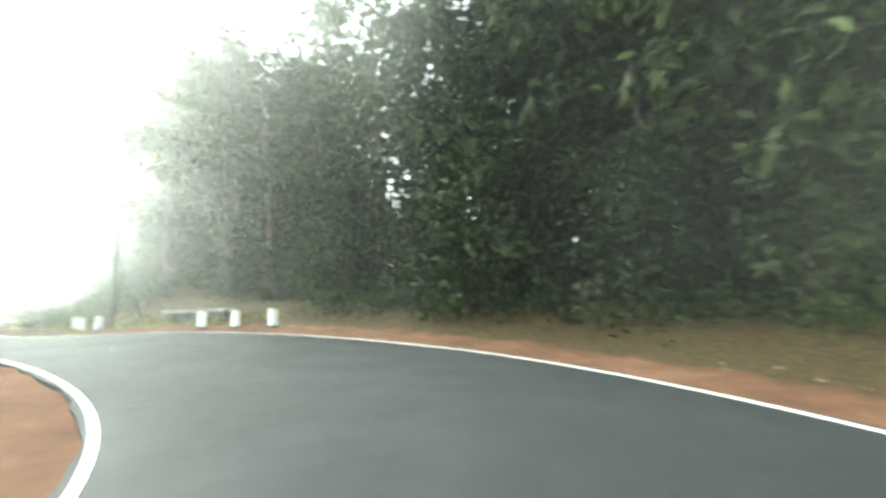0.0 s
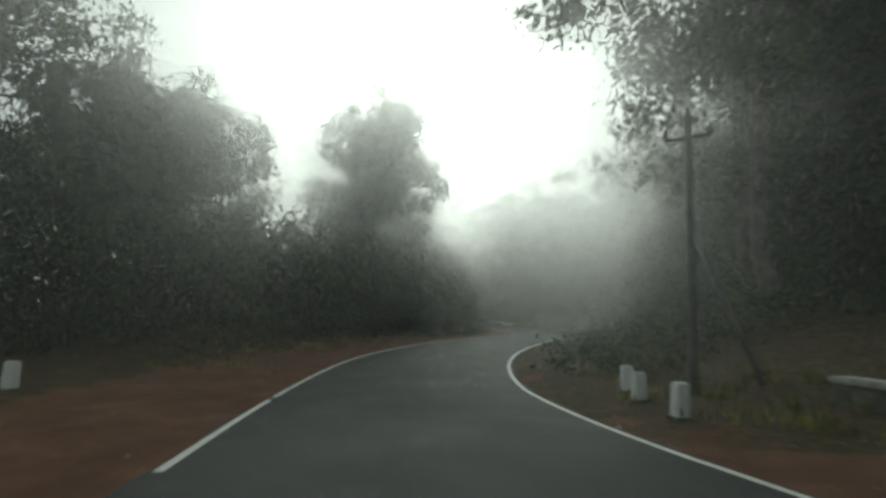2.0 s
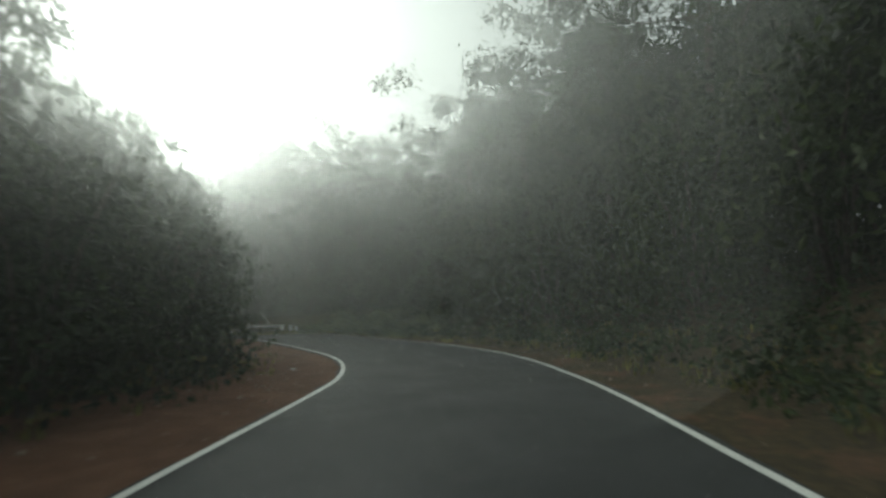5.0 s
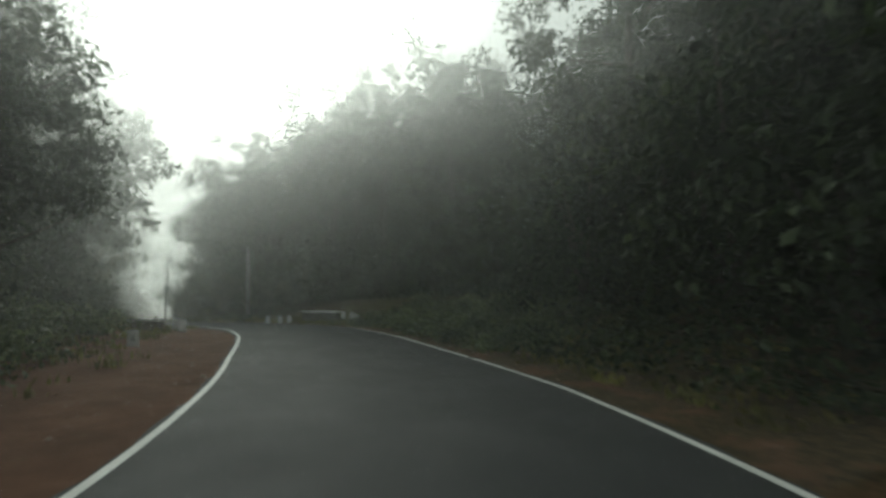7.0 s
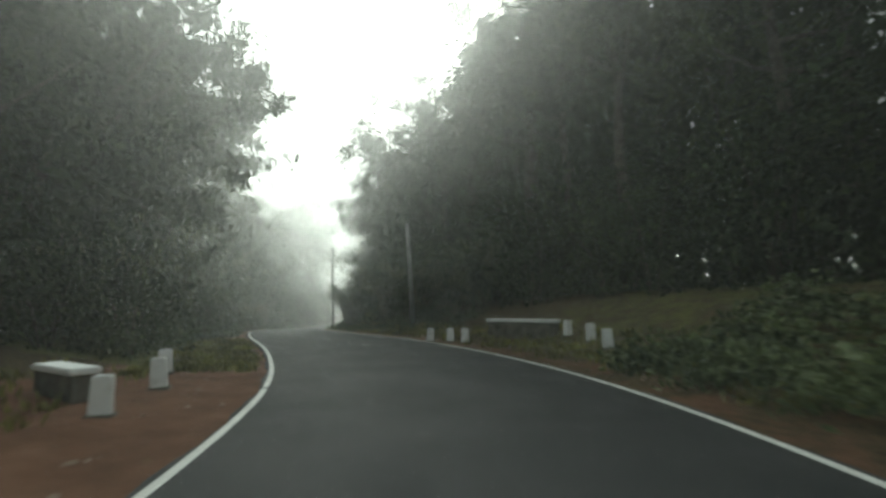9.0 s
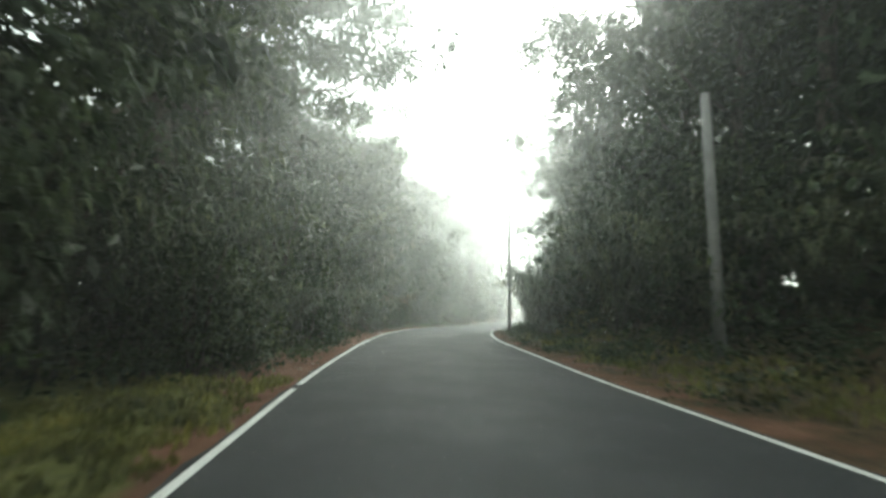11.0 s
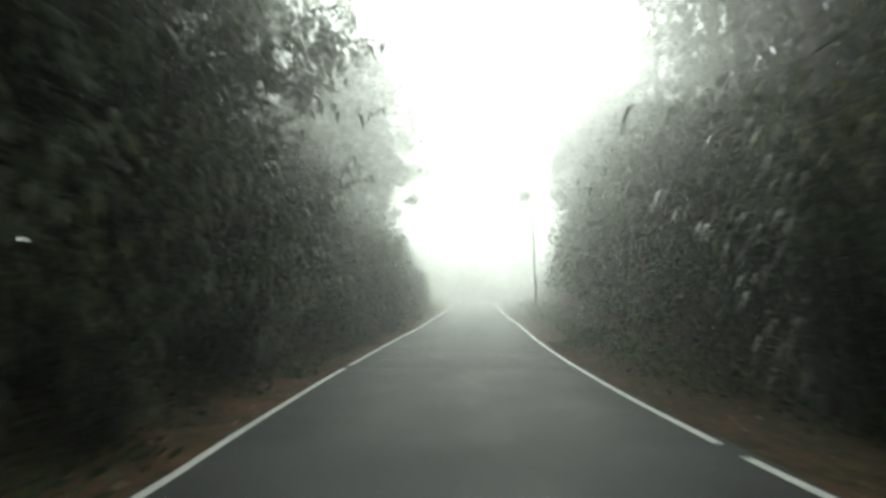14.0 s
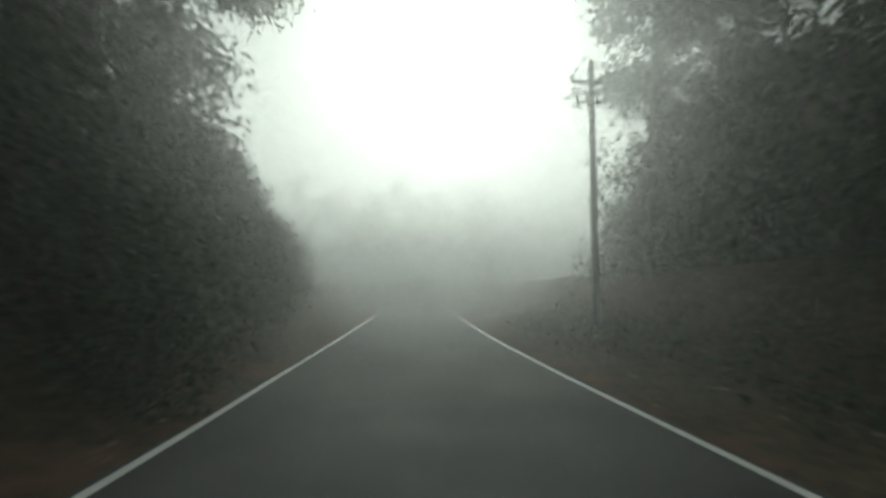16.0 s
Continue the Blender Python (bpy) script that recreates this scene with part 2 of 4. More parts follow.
def mist_material():
    """A thin sheet of fog: mostly clear, white droplets that pass and scatter the daylight."""
    m = bpy.data.materials.new("mist")
    m.use_nodes = True
    nt = m.node_tree
    nt.nodes.clear()
    out = nt.nodes.new("ShaderNodeOutputMaterial")
    clear = nt.nodes.new("ShaderNodeBsdfTransparent")
    back = nt.nodes.new("ShaderNodeBsdfDiffuse")
    fore = nt.nodes.new("ShaderNodeBsdfTranslucent")
    for n in (back, fore):
        n.inputs["Color"].default_value = (0.93, 0.95, 0.94, 1)
    ahead = nt.nodes.new("ShaderNodeBsdfRefraction")  # droplets throw most of the light onwards, in a wide lobe
    ahead.inputs["Color"].default_value = (0.96, 0.97, 0.965, 1)
    ahead.inputs["Roughness"].default_value = 0.9
    ahead.inputs["IOR"].default_value = 1.5
    wide = nt.nodes.new("ShaderNodeMixShader")
    wide.inputs[0].default_value = 0.85
    nt.links.new(back.outputs[0], wide.inputs[1])
    nt.links.new(fore.outputs[0], wide.inputs[2])
    half = nt.nodes.new("ShaderNodeMixShader")
    half.inputs[0].default_value = 0.70
    nt.links.new(wide.outputs[0], half.inputs[1])
    nt.links.new(ahead.outputs[0], half.inputs[2])
    mx = nt.nodes.new("ShaderNodeMixShader")
    nt.links.new(attribute(nt, "thick"), mx.inputs[0])
    nt.links.new(clear.outputs[0], mx.inputs[1])
    nt.links.new(half.outputs[0], mx.inputs[2])
    nt.links.new(mx.outputs[0], out.inputs["Surface"])
    return m


ASPHALT, PAINT, SOIL, MIST = asphalt(), line_paint(), soil(), mist_material()
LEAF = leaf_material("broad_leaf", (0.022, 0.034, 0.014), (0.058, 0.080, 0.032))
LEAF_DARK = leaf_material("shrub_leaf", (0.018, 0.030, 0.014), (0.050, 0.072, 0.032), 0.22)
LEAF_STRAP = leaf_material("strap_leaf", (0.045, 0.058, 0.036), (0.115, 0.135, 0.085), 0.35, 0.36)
GRASS = leaf_material("grass_blade", (0.07, 0.08, 0.022), (0.19, 0.185, 0.065), 0.25, 0.6)
DRY = leaf_material("dry_leaf", (0.06, 0.04, 0.02), (0.20, 0.13, 0.07), 0.1, 0.8)
BARK = plain("bark", [(0.3, (0.045, 0.037, 0.030)), (0.7, (0.15, 0.13, 0.105))], 3.5, 0.9, 0.2, 0.9, 0.04)
WHITEWASH = plain("whitewash", [(0.22, (0.58, 0.58, 0.56)), (0.42, (0.84, 0.85, 0.85)), (0.8, (0.90, 0.91, 0.91))], 6, 0.85, 0.2, 0.5, 0.01)
OLDWASH = plain("weathered_whitewash", [(0.25, (0.14, 0.14, 0.12)), (0.5, (0.34, 0.34, 0.32)), (0.8, (0.55, 0.55, 0.53))], 5, 0.9, 0.2, 0.6, 0.01)
STONE = plain("old_masonry", [(0.3, (0.06, 0.058, 0.05)), (0.7, (0.20, 0.19, 0.165))], 4, 0.95, 0.2, 0.9, 0.03)
# pole light is put into colour: lit pole paler, silhouetted poles darker
CONCRETE = plain("pole_concrete", [(0.3, (0.13, 0.127, 0.12)), (0.7, (0.25, 0.243, 0.23))], 3, 0.9, 0.2, 0.5, 0.01)
LIT_CONCRETE = plain("lit_concrete", [(0.3, (0.24, 0.236, 0.225)), (0.7, (0.42, 0.41, 0.395))], 3, 0.9, 0.2, 0.5, 0.01)
STEEL = plain("rusted_steel", [(0.3, (0.06, 0.05, 0.045)), (0.7, (0.16, 0.14, 0.12))], 8, 0.6, 0.4, 0.3, 0.005)
GLAZE = plain("brown_glaze", [(0.3, (0.05, 0.025, 0.015)), (0.7, (0.09, 0.045, 0.03))], 12, 0.25, 0.5, 0.05, 0.002)
PAPER = plain("pale_plastic", [(0.3, (0.55, 0.55, 0.53)), (0.7, (0.75, 0.75, 0.73))], 9, 0.6, 0.3, 0.5, 0.01)
PEBBLE = plain("pebble", [(0.3, (0.16, 0.11, 0.08)), (0.7, (0.36, 0.29, 0.23))], 9, 0.9, 0.2, 0.5, 0.01)
INK = plain("black_paint", [(0.3, (0.02, 0.02, 0.02)), (0.7, (0.035, 0.035, 0.035))], 9, 0.7, 0.3, 0.1, 0.003)


# ---- mesh helpers ----
def mesh_of(name, verts, faces, mat):
    me = bpy.data.meshes.new(name)
    me.from_pydata([tuple(v) for v in verts], [], [tuple(f) for f in faces])
    me.materials.append(mat)
    me.update()
    return me


def quads(name, v, mat, way=None):
    """A mesh of loose quads from an array (n, 4, 3); way: the side that each leaf turns to the light."""
    n = len(v)
    if way is not None:
        away = np.einsum("ij,ij->i", np.cross(v[:, 1] - v[:, 0], v[:, 3] - v[:, 0]), way) < 0
        v = v.copy()
        v[away] = v[away][:, [0, 3, 2, 1]]
    me = bpy.data.meshes.new(name)
    me.vertices.add(n * 4)
    me.vertices.foreach_set("co", v.reshape(-1).astype(np.float32))
    me.loops.add(n * 4)
    me.loops.foreach_set("vertex_index", np.arange(n * 4, dtype=np.int32))
    me.polygons.add(n)
    me.polygons.foreach_set("loop_start", np.arange(0, n * 4, 4, dtype=np.int32))
    me.polygons.foreach_set("loop_total", np.full(n, 4, dtype=np.int32))
    me.materials.append(mat)
    me.update()
    if way is not None:
        me.polygons.foreach_set("use_smooth", np.ones(n, dtype=bool))
        me.normals_split_custom_set_from_vertices(np.repeat(way, 4, axis=0).tolist())
    return me


def outward(at, centre, rng):
    """Unit ways from the middle of its clump to each leaf, raised to the sky and a little uneven."""
    w = at - centre
    w /= np.linalg.norm(w, axis=1)[:, None] + 1e-6
    w += np.array([0, 0, 0.35]) + rng.normal(size=w.shape) * 0.28
    return w / (np.linalg.norm(w, axis=1)[:, None] + 1e-6)


def child(name, me, parent, label="", m=None):
    ob = new(name, me)
    ob.parent = parent
    if m is not None:
        ob.matrix_local = m
    return tagged(ob, label) if label else ob


def part(name, bm, mat, parent, label="", m=None):
    me = bpy.data.meshes.new(name)
    bm.to_mesh(me)
    bm.free()
    me.materials.append(mat)
    return child(name, me, parent, label, m)


def tube(pts, radii, sides=8):
    """Verts and faces of a tapered tube with closed ends."""
    pts = [Vector(p) for p in pts]
    verts, faces = [], []
    for i, p in enumerate(pts):
        way = (pts[min(i + 1, len(pts) - 1)] - pts[max(i - 1, 0)]).normalized()
        a = way.cross(Vector((0.31, 0.17, 0.94)) if abs(way.z) < 0.9 else Vector((1, 0.2, 0))).normalized()
        b = way.cross(a)
        for k in range(sides):
            w = 2 * math.pi * k / sides
            verts.append(p + (a * math.cos(w) + b * math.sin(w)) * radii[i])
    for i in range(len(pts) - 1):
        for k in range(sides):
            q = (k + 1) % sides
            faces.append((i * sides + k, i * sides + q, (i + 1) * sides + q, (i + 1) * sides + k))
    faces.append(tuple(reversed(range(sides))))
    faces.append(tuple(range((len(pts) - 1) * sides, len(pts) * sides)))
    return verts, faces


def tube_mesh(name, pts, radii, mat, sides=8):
    me = mesh_of(name, *tube(pts, radii, sides), mat)
    for p in me.polygons:
        p.use_smooth = True
    return me


def box_bm(w, d, h, bevel=0.0, taper=1.0):
    bm = bmesh.new()
    bmesh.ops.create_cube(bm, size=1.0)
    for v in bm.verts:
        k = taper if v.co.z > 0 else 1.0
        v.co = Vector((v.co.x * w * k, v.co.y * d * k, (v.co.z + 0.5) * h))
    if bevel:
        bmesh.ops.bevel(bm, geom=bm.edges[:], offset=bevel, segments=2, affect="EDGES")
    return bm


def leaves(rng, at, size, width=0.42, droop=0.35, fold=0.12):
    """Folded leaf quads at places (n, 3), of length size (n,)."""
    n = len(at)
    a = rng.normal(size=(n, 3))
    a[:, 2] -= droop * 2
    a /= np.linalg.norm(a, axis=1)[:, None]
    b = np.cross(a, rng.normal(size=(n, 3)))
    b /= np.linalg.norm(b, axis=1)[:, None] + 1e-9
    c = np.cross(a, b)
    L, w = size[:, None], size[:, None] * width * 0.5
    mid = at + a * L * 0.5
    v = np.stack([at, mid + b * w + c * L * fold, at + a * L, mid - b * w + c * L * fold], axis=1)
    return v


def ball_points(rng, n, centre, r, flat=0.8, power=0.55):
    p = rng.normal(size=(n, 3))
    p /= np.linalg.norm(p, axis=1)[:, None]
    p *= (rng.random(n) ** power)[:, None] * r
    p[:, 2] *= flat
    return p + np.asarray(centre)


# ---- ground, one sheet to the horizon ----
def spaced(lo, hi, step):
    near = np.arange(lo, hi + step, step)
    out = 1.5 * 1.35 ** np.arange(0, 24)
    return np.concatenate([near[0] - np.cumsum(out)[::-1], near, near[-1] + np.cumsum(out)])


def build_ground():
    xs, ys = spaced(-165, 25, 0.7), spaced(-30, 140, 0.7)
    gx, gy = np.meshgrid(xs, ys)
    x, y = gx.ravel(), gy.ravel()
    z = ground_z(x, y)
    s, d, j = road_of(x, y)
    edge = np.abs(d) - np.where(d < 0, DL[j], DR[j])
    wide = np.where(d < 0, 2.6 + 1.2 * (smooth(5, 14, s) - smooth(40, 52, s)) + 1.6 * (smooth(56, 66, s) - smooth(80, 88, s)), 1.5)
    wide = np.where((d < 0) & (s > 96), 1.5, wide)
    wide = np.where((d < 0) & (s < 14), 7.0, wide)
    bare = 1.0 - smooth(wide - 0.6, wide + 0.9, edge)
    bare = np.where(d > 0, bare * np.interp(s, [0, 16, 22, 80, 92, 118, 128], [0.8, 0.75, 0.35, 0.45, 0.55, 0.5, 0.35]), bare * np.interp(s, [0, 88, 104, 112, 120, 135], [1, 1, 0.9, 0.75, 0.55, 0.40]))
    grassy = np.where(d < 0, (smooth(82, 87, s) - smooth(94, 99, s)) * smooth(0.3, 0.9, edge),
                      0.5 * (smooth(56, 64, s) - smooth(84, 92, s)) * smooth(0.8, 1.6, edge))
    nx, ny = len(xs), len(ys)
    idx = np.arange(nx * ny).reshape(ny, nx)
    f = np.stack([idx[:-1, :-1], idx[:-1, 1:], idx[1:, 1:], idx[1:, :-1]], -1).reshape(-1, 4)
    me = bpy.data.meshes.new("ground")
    me.vertices.add(len(x))
    me.vertices.foreach_set("co", np.stack([x, y, z], -1).ravel().astype(np.float32))
    me.loops.add(f.size)
    me.loops.foreach_set("vertex_index", f.ravel().astype(np.int32))
    me.polygons.add(len(f))
    me.polygons.foreach_set("loop_start", np.arange(0, f.size, 4, dtype=np.int32))
    me.polygons.foreach_set("loop_total", np.full(len(f), 4, dtype=np.int32))
    for name, v in (("bare", bare), ("grassy", grassy)):
        me.attributes.new(name, "FLOAT", "POINT").data.foreach_set("value", v.astype(np.float32))
    me.materials.append(SOIL)
    me.update()
    for p in me.polygons:
        p.use_smooth = True
    return tagged(new("ground", me), "red laterite verges and forest floor with leaf litter", "ground", kind="structure")


build_ground()


def strip(name, s, d0, d1, lift, mat, thick=0.0):
    """A ribbon along the road between two offsets; with a skirt where thick."""
    x0, y0, z, _ = along(s, d0)
    x1, y1, _, _ = along(s, d1)
    n = len(s)
    mid = along(s, (d0 + d1) / 2)
    cols = [(x0, y0, z + lift), (mid[0], mid[1], z + lift + (0.03 if thick else 0)), (x1, y1, z + lift)]
    if thick:
        cols = [(x0, y0, z + lift - thick)] + cols + [(x1, y1, z + lift - thick)]
    v = np.stack([np.stack(c, -1) for c in cols], 1).reshape(-1, 3)
    k = len(cols)
    f = [(i * k + c, i * k + c + 1, (i + 1) * k + c + 1, (i + 1) * k + c) for i in range(n - 1) for c in range(k - 1)]
    me = mesh_of(name, v, f, mat)
    me.flip_normals()
    return new(name, me)


S_ROAD = np.arange(-11.5, 189, 0.5)
dl_s, dr_s = np.interp(S_ROAD, FINE, DL), np.interp(S_ROAD, FINE, DR)
rag = 0.03 * np.sin(S_ROAD * 2.1) + 0.02 * np.sin(S_ROAD * 5.3 + 1)
tagged(strip("road", S_ROAD, -dl_s - 0.11 + rag, dr_s + 0.13 + rag, 0.0, ASPHALT, 0.16),
       "damp dark grey asphalt road with ragged edges", "road", kind="structure")

# painted edge lines, broken where the paint is missing
LINE_W = 0.10


def edge_line(s0, s1, side):
    s = np.arange(s0, s1 + 0.01, 0.25)
    d = np.interp(s, FINE, DR) if side > 0 else -np.interp(s, FINE, DL)
    full = np.interp(s, FINE, DL) + np.interp(s, FINE, DR) + 0.24
    x0, y0, z, _ = along(s, d - LINE_W / 2)
    x1, y1, _, _ = along(s, d + LINE_W / 2)
    base = z + 0.03 * (0.12 + 0.05) / (full / 2)
    v = np.stack([np.stack([x0, y0, base + 0.006], -1), np.stack([x1, y1, base + 0.006], -1)], 1).reshape(-1, 3)
    f = [(i * 2, i * 2 + 1, i * 2 + 3, i * 2 + 2) for i in range(len(s) - 1)]
    me = mesh_of("edge_line", v, f, PAINT)
    me.flip_normals()
    return tagged(new("edge_line", me), "worn white painted line along the asphalt edge", "road marking",
                  group="road edge lines", kind="structure")


for a, b in ((-11, 15.4), (17.8, 22.3), (22.6, 78.6), (78.8, 96.0), (96.2, 109.3), (109.6, 133.2), (133.6, 188)):
    edge_line(a, b, -1)
for a, b in ((-11, 64), (64.2, 114.5), (114.9, 118.0), (118.3, 126.5), (126.8, 188)):
    edge_line(a, b, 1)


# ---- trees and shrubs ----
def build_tree(name, seed, height, bare, spread, clumps, per, leaf, mat, label, category="tree", limbs=6, dome=False):
    """A thing of trunk, limbs and crown, about height metres high, its crown from bare upwards."""
    rng = np.random.default_rng(seed)
    root = new(name)
    lean = rng.normal(size=2) * 0.05 * height
    tops = [(lean[0] * u * u, lean[1] * u * u, height * 0.92 * u - 0.3 * (u == 0)) for u in (0, 0.12, 0.35, 0.6, 0.8, 1.0)]
    r0 = 0.016 * height
    tops = [(x + rng.normal() * 0.08, y + rng.normal() * 0.08, z) for x, y, z in tops]
    child("trunk", tube_mesh("trunk", tops, [r0 * k for k in (1.35, 1.0, 0.82, 0.58, 0.36, 0.08)], BARK), root)
    ends = []
    for i in range(limbs):
        u = bare / height + (0.90 - bare / height) * (i + 0.3) / limbs
        zz = height * 0.92 * u
        p0 = Vector((lean[0] * u * u, lean[1] * u * u, zz))
        w = i * 2.4 + rng.random()
        reach = spread * (1.05 - 0.55 * abs(u - 0.55) * 1.3) * (0.75 + 0.4 * rng.random())
        p2 = p0 + Vector((math.cos(w) * reach, math.sin(w) * reach, reach * (0.25 + 0.45 * rng.random())))
        p1 = p0.lerp(p2, 0.45) + Vector((0, 0, -0.12 * reach))
        rr = r0 * 0.45 * (1 - 0.5 * u)
        child("limb", tube_mesh("limb", [p0, p1, p2], [rr, rr * 0.6, rr * 0.15], BARK, 6), root)
        ends += [p2, p0.lerp(p2, 0.62), p1]
    for u in (0.55, 0.68, 0.8, 0.9, 0.97):
        if u * height > bare:
            ends.append(Vector((lean[0] * u * u, lean[1] * u * u, height * 0.94 * u)))
    got, sizes, mids = [], [], []
    for i in range(clumps):
        e = ends[i % len(ends)]
        c = np.array(e) + rng.normal(size=3) * spread * 0.22
        r = spread * (0.22 + 0.22 * rng.random())
        if dome:
            half = (height - bare) / 2
            q = ball_points(rng, 1, (0, 0, 0), 1.0, 1.0, 0.55)[0]
            wide = spread * (1.0 - 0.18 * q[2])
            c = np.array((lean[0] * 0.6 + q[0] * wide, lean[1] * 0.6 + q[1] * wide, bare + half + q[2] * half * 0.92))
            r *= 0.75
        n = int(per * (0.6 + 0.8 * rng.random()))
        got.append(ball_points(rng, n, c, r, 0.75))
        sizes.append(leaf * (0.7 + 0.6 * rng.random(n)))
        k = n // 5  # larger shaded leaves inside each clump
        got.append(ball_points(rng, k, c, r * 0.6, 0.75))
        sizes.append(min(leaf * 2.1, 0.6) * (0.8 + 0.4 * rng.random(k)))
        mids.append(np.tile(c, (n + k, 1)))
    at, size = np.concatenate(got), np.concatenate(sizes)
    child("crown", quads("crown", leaves(rng, at, size), mat, outward(at, np.concatenate(mids), rng)), root)
    return tagged(root, label, category)


def build_shrub(name, seed, height, spread, count, leaf, mat, label, category="shrub"):
    """Several stems and a leafy mound down to the ground."""
    rng = np.random.default_rng(seed)
    root = new(name)
    tips = []
    for i in range(5):
        w = i * 1.3 + rng.random()
        reach = spread * (0.3 + 0.5 * rng.random())
        tip = Vector((math.cos(w) * reach, math.sin(w) * reach, height * (0.6 + 0.35 * rng.random())))
        mid = tip * 0.5 + Vector((0, 0, 0.12 * height))
        child("stem", tube_mesh("stem", [(0.1 * math.cos(w), 0.1 * math.sin(w), -0.25), mid, tip], [0.06, 0.04, 0.01], BARK, 6), root)
        tips += [tip, mid]
    got, mids = [], []
    blobs = 16
    for i in range(blobs):
        u = (i + 0.5) / blobs
        w = i * 2.399
        rad = spread * (0.85 - 0.5 * u) * math.sqrt(rng.random() * 0.7 + 0.3)
        c = (math.cos(w) * rad, math.sin(w) * rad, height * (0.06 + 0.84 * u))
        got.append(ball_points(rng, count // blobs, c, spread * (0.38 + 0.22 * rng.random()), 0.85, 0.4))
        mids.append(np.tile(c, (count // blobs, 1)))
    at = np.concatenate(got)
    at[:, 2] = np.abs(at[:, 2]) + 0.03
    child("foliage", quads("foliage", leaves(rng, at, leaf * (0.6 + 0.8 * rng.random(len(at))), 0.45, 0.5), mat, outward(at, np.concatenate(mids), rng)), root)
    return tagged(root, label, category)


def build_reed(name, seed, height, stems, label, mat, long=0.35, wide=0.035, per=26):
    """A clump of arching canes with hanging strap leaves."""
    rng = np.random.default_rng(seed)
    root = new(name)
    vs = []
    for i in range(stems):
        w = rng.random() * 2 * math.pi
        h = height * (0.65 + 0.4 * rng.random())
        out = h * (0.25 + 0.45 * rng.random())
        base = Vector((math.cos(w) * 0.5 * rng.random(), math.sin(w) * 0.5 * rng.random(), -0.15))
        p = [base + Vector((math.cos(w) * out * u ** 2.2, math.sin(w) * out * u ** 2.2, h * (u - 0.28 * u ** 4) + 0.15 * u)) for u in np.linspace(0, 1, 7)]
        if i < 10:
            child("cane", tube_mesh("cane", p, [0.022 - 0.0028 * k for k in range(7)], BARK, 5), root)
        n = per
        for k in range(n):
            u = 0.15 + 0.85 * (k + rng.random()) / n
            f = u * 6
            q = p[min(int(f), 5)].lerp(p[min(int(f), 5) + 1], f - min(int(f), 5))
            a = rng.random() * 2 * math.pi
            L = long * (1.0 + 1.25 * rng.random())
            out_v = Vector((math.cos(a), math.sin(a), 0.15))
            m1 = q + out_v * L * 0.5
            e1 = m1 + Vector((out_v.x * 0.35, out_v.y * 0.35, -0.75)) * L * 0.7
            sd = Vector((-out_v.y, out_v.x, 0)) * wide
            vs.append([q, m1 + sd, e1, m1 - sd])
    child("foliage", quads("foliage", np.array([[tuple(v) for v in q] for q in vs]), mat), root)
    return tagged(root, label, "shrub")


TREES = [
    build_tree("tree", 11, 16.0, 4.0, 4.8, 46, 140, 0.25, LEAF, "tall broadleaf forest tree standing in fog"),
    build_tree("tree", 12, 14.0, 5.0, 3.8, 40, 140, 0.24, LEAF, "slender forest tree with a bare lower trunk"),
    build_tree("tree", 13, 11.0, 2.5, 4.2, 50, 140, 0.24, LEAF_DARK, "dense round-crowned broadleaf tree in fog", dome=True),
    build_tree("tree", 14, 13.0, 4.5, 4.4, 40, 150, 0.22, LEAF, "open-crowned tree with gaps in its foliage"),
    build_tree("tree", 15, 17.0, 6.5, 4.4, 46, 140, 0.26, LEAF_DARK, "very tall dark forest tree in fog"),
]
ROUND = build_tree("tree", 47, 11.0, 2.8, 3.9, 150, 130, 0.21, LEAF_DARK, "dense round-crowned tree rising over the hedge", limbs=9, dome=True)
TREES.append(ROUND)
OPEN_TREES = [
    build_tree("tree", 51, 17.0, 6.0, 4.0, 30, 85, 0.23, LEAF_DARK, "tall thin-crowned tree with sky between its leaves", limbs=8),
    build_tree("tree", 52, 18.5, 8.0, 3.4, 24, 85, 0.24, LEAF, "tall slim tree with a long bare trunk", limbs=7),
]
CROWN = build_tree("tree", 61, 15.0, 7.6, 3.7, 70, 120, 0.21, LEAF_DARK, "forked tree with a wide crown above the hedge", limbs=9, dome=True)
BACK_TREES = [
    build_tree("tree", 16, 15.0, 3.0, 4.8, 50, 45, 0.56, LEAF_DARK, "dark forest tree behind the front row"),
    build_tree("tree", 17, 17.0, 4.0, 5.0, 50, 45, 0.58, LEAF, "tall forest tree deep in the fog"),
]
SHRUBS = [
    build_shrub("shrub", 21, 4.6, 2.6, 2500, 0.24, LEAF_DARK, "dense dark green roadside shrub"),
    build_shrub("shrub", 22, 3.6, 2.3, 2250, 0.215, LEAF, "broad leafy shrub at the forest edge"),
    build_shrub("shrub", 23, 5.6, 2.4, 2600, 0.25, LEAF_DARK, "tall shrub thicket at the forest edge"),
]
BACK_SHRUBS = [
    build_shrub("shrub", 24, 5.4, 3.0, 1500, 0.42, LEAF_DARK, "tall dark thicket inside the forest"),
]
REEDS = [
    build_reed("reed_clump", 31, 5.2, 34, "arching reed clump with hanging strap leaves", LEAF_STRAP),
    build_reed("reed_clump", 32, 4.2, 30, "drooping grassy reed clump on the bank", LEAF_STRAP),
]
BROAD = [
    build_reed("broadleaf_thicket", 34, 7.4, 34, "tall thicket of arching stems with large drooping leaves", LEAF_STRAP, 0.30, 0.055, 34),
    build_reed("broadleaf_thicket", 35, 5.6, 30, "leaning thicket of large glossy drooping leaves", LEAF_STRAP, 0.27, 0.05, 32),
]
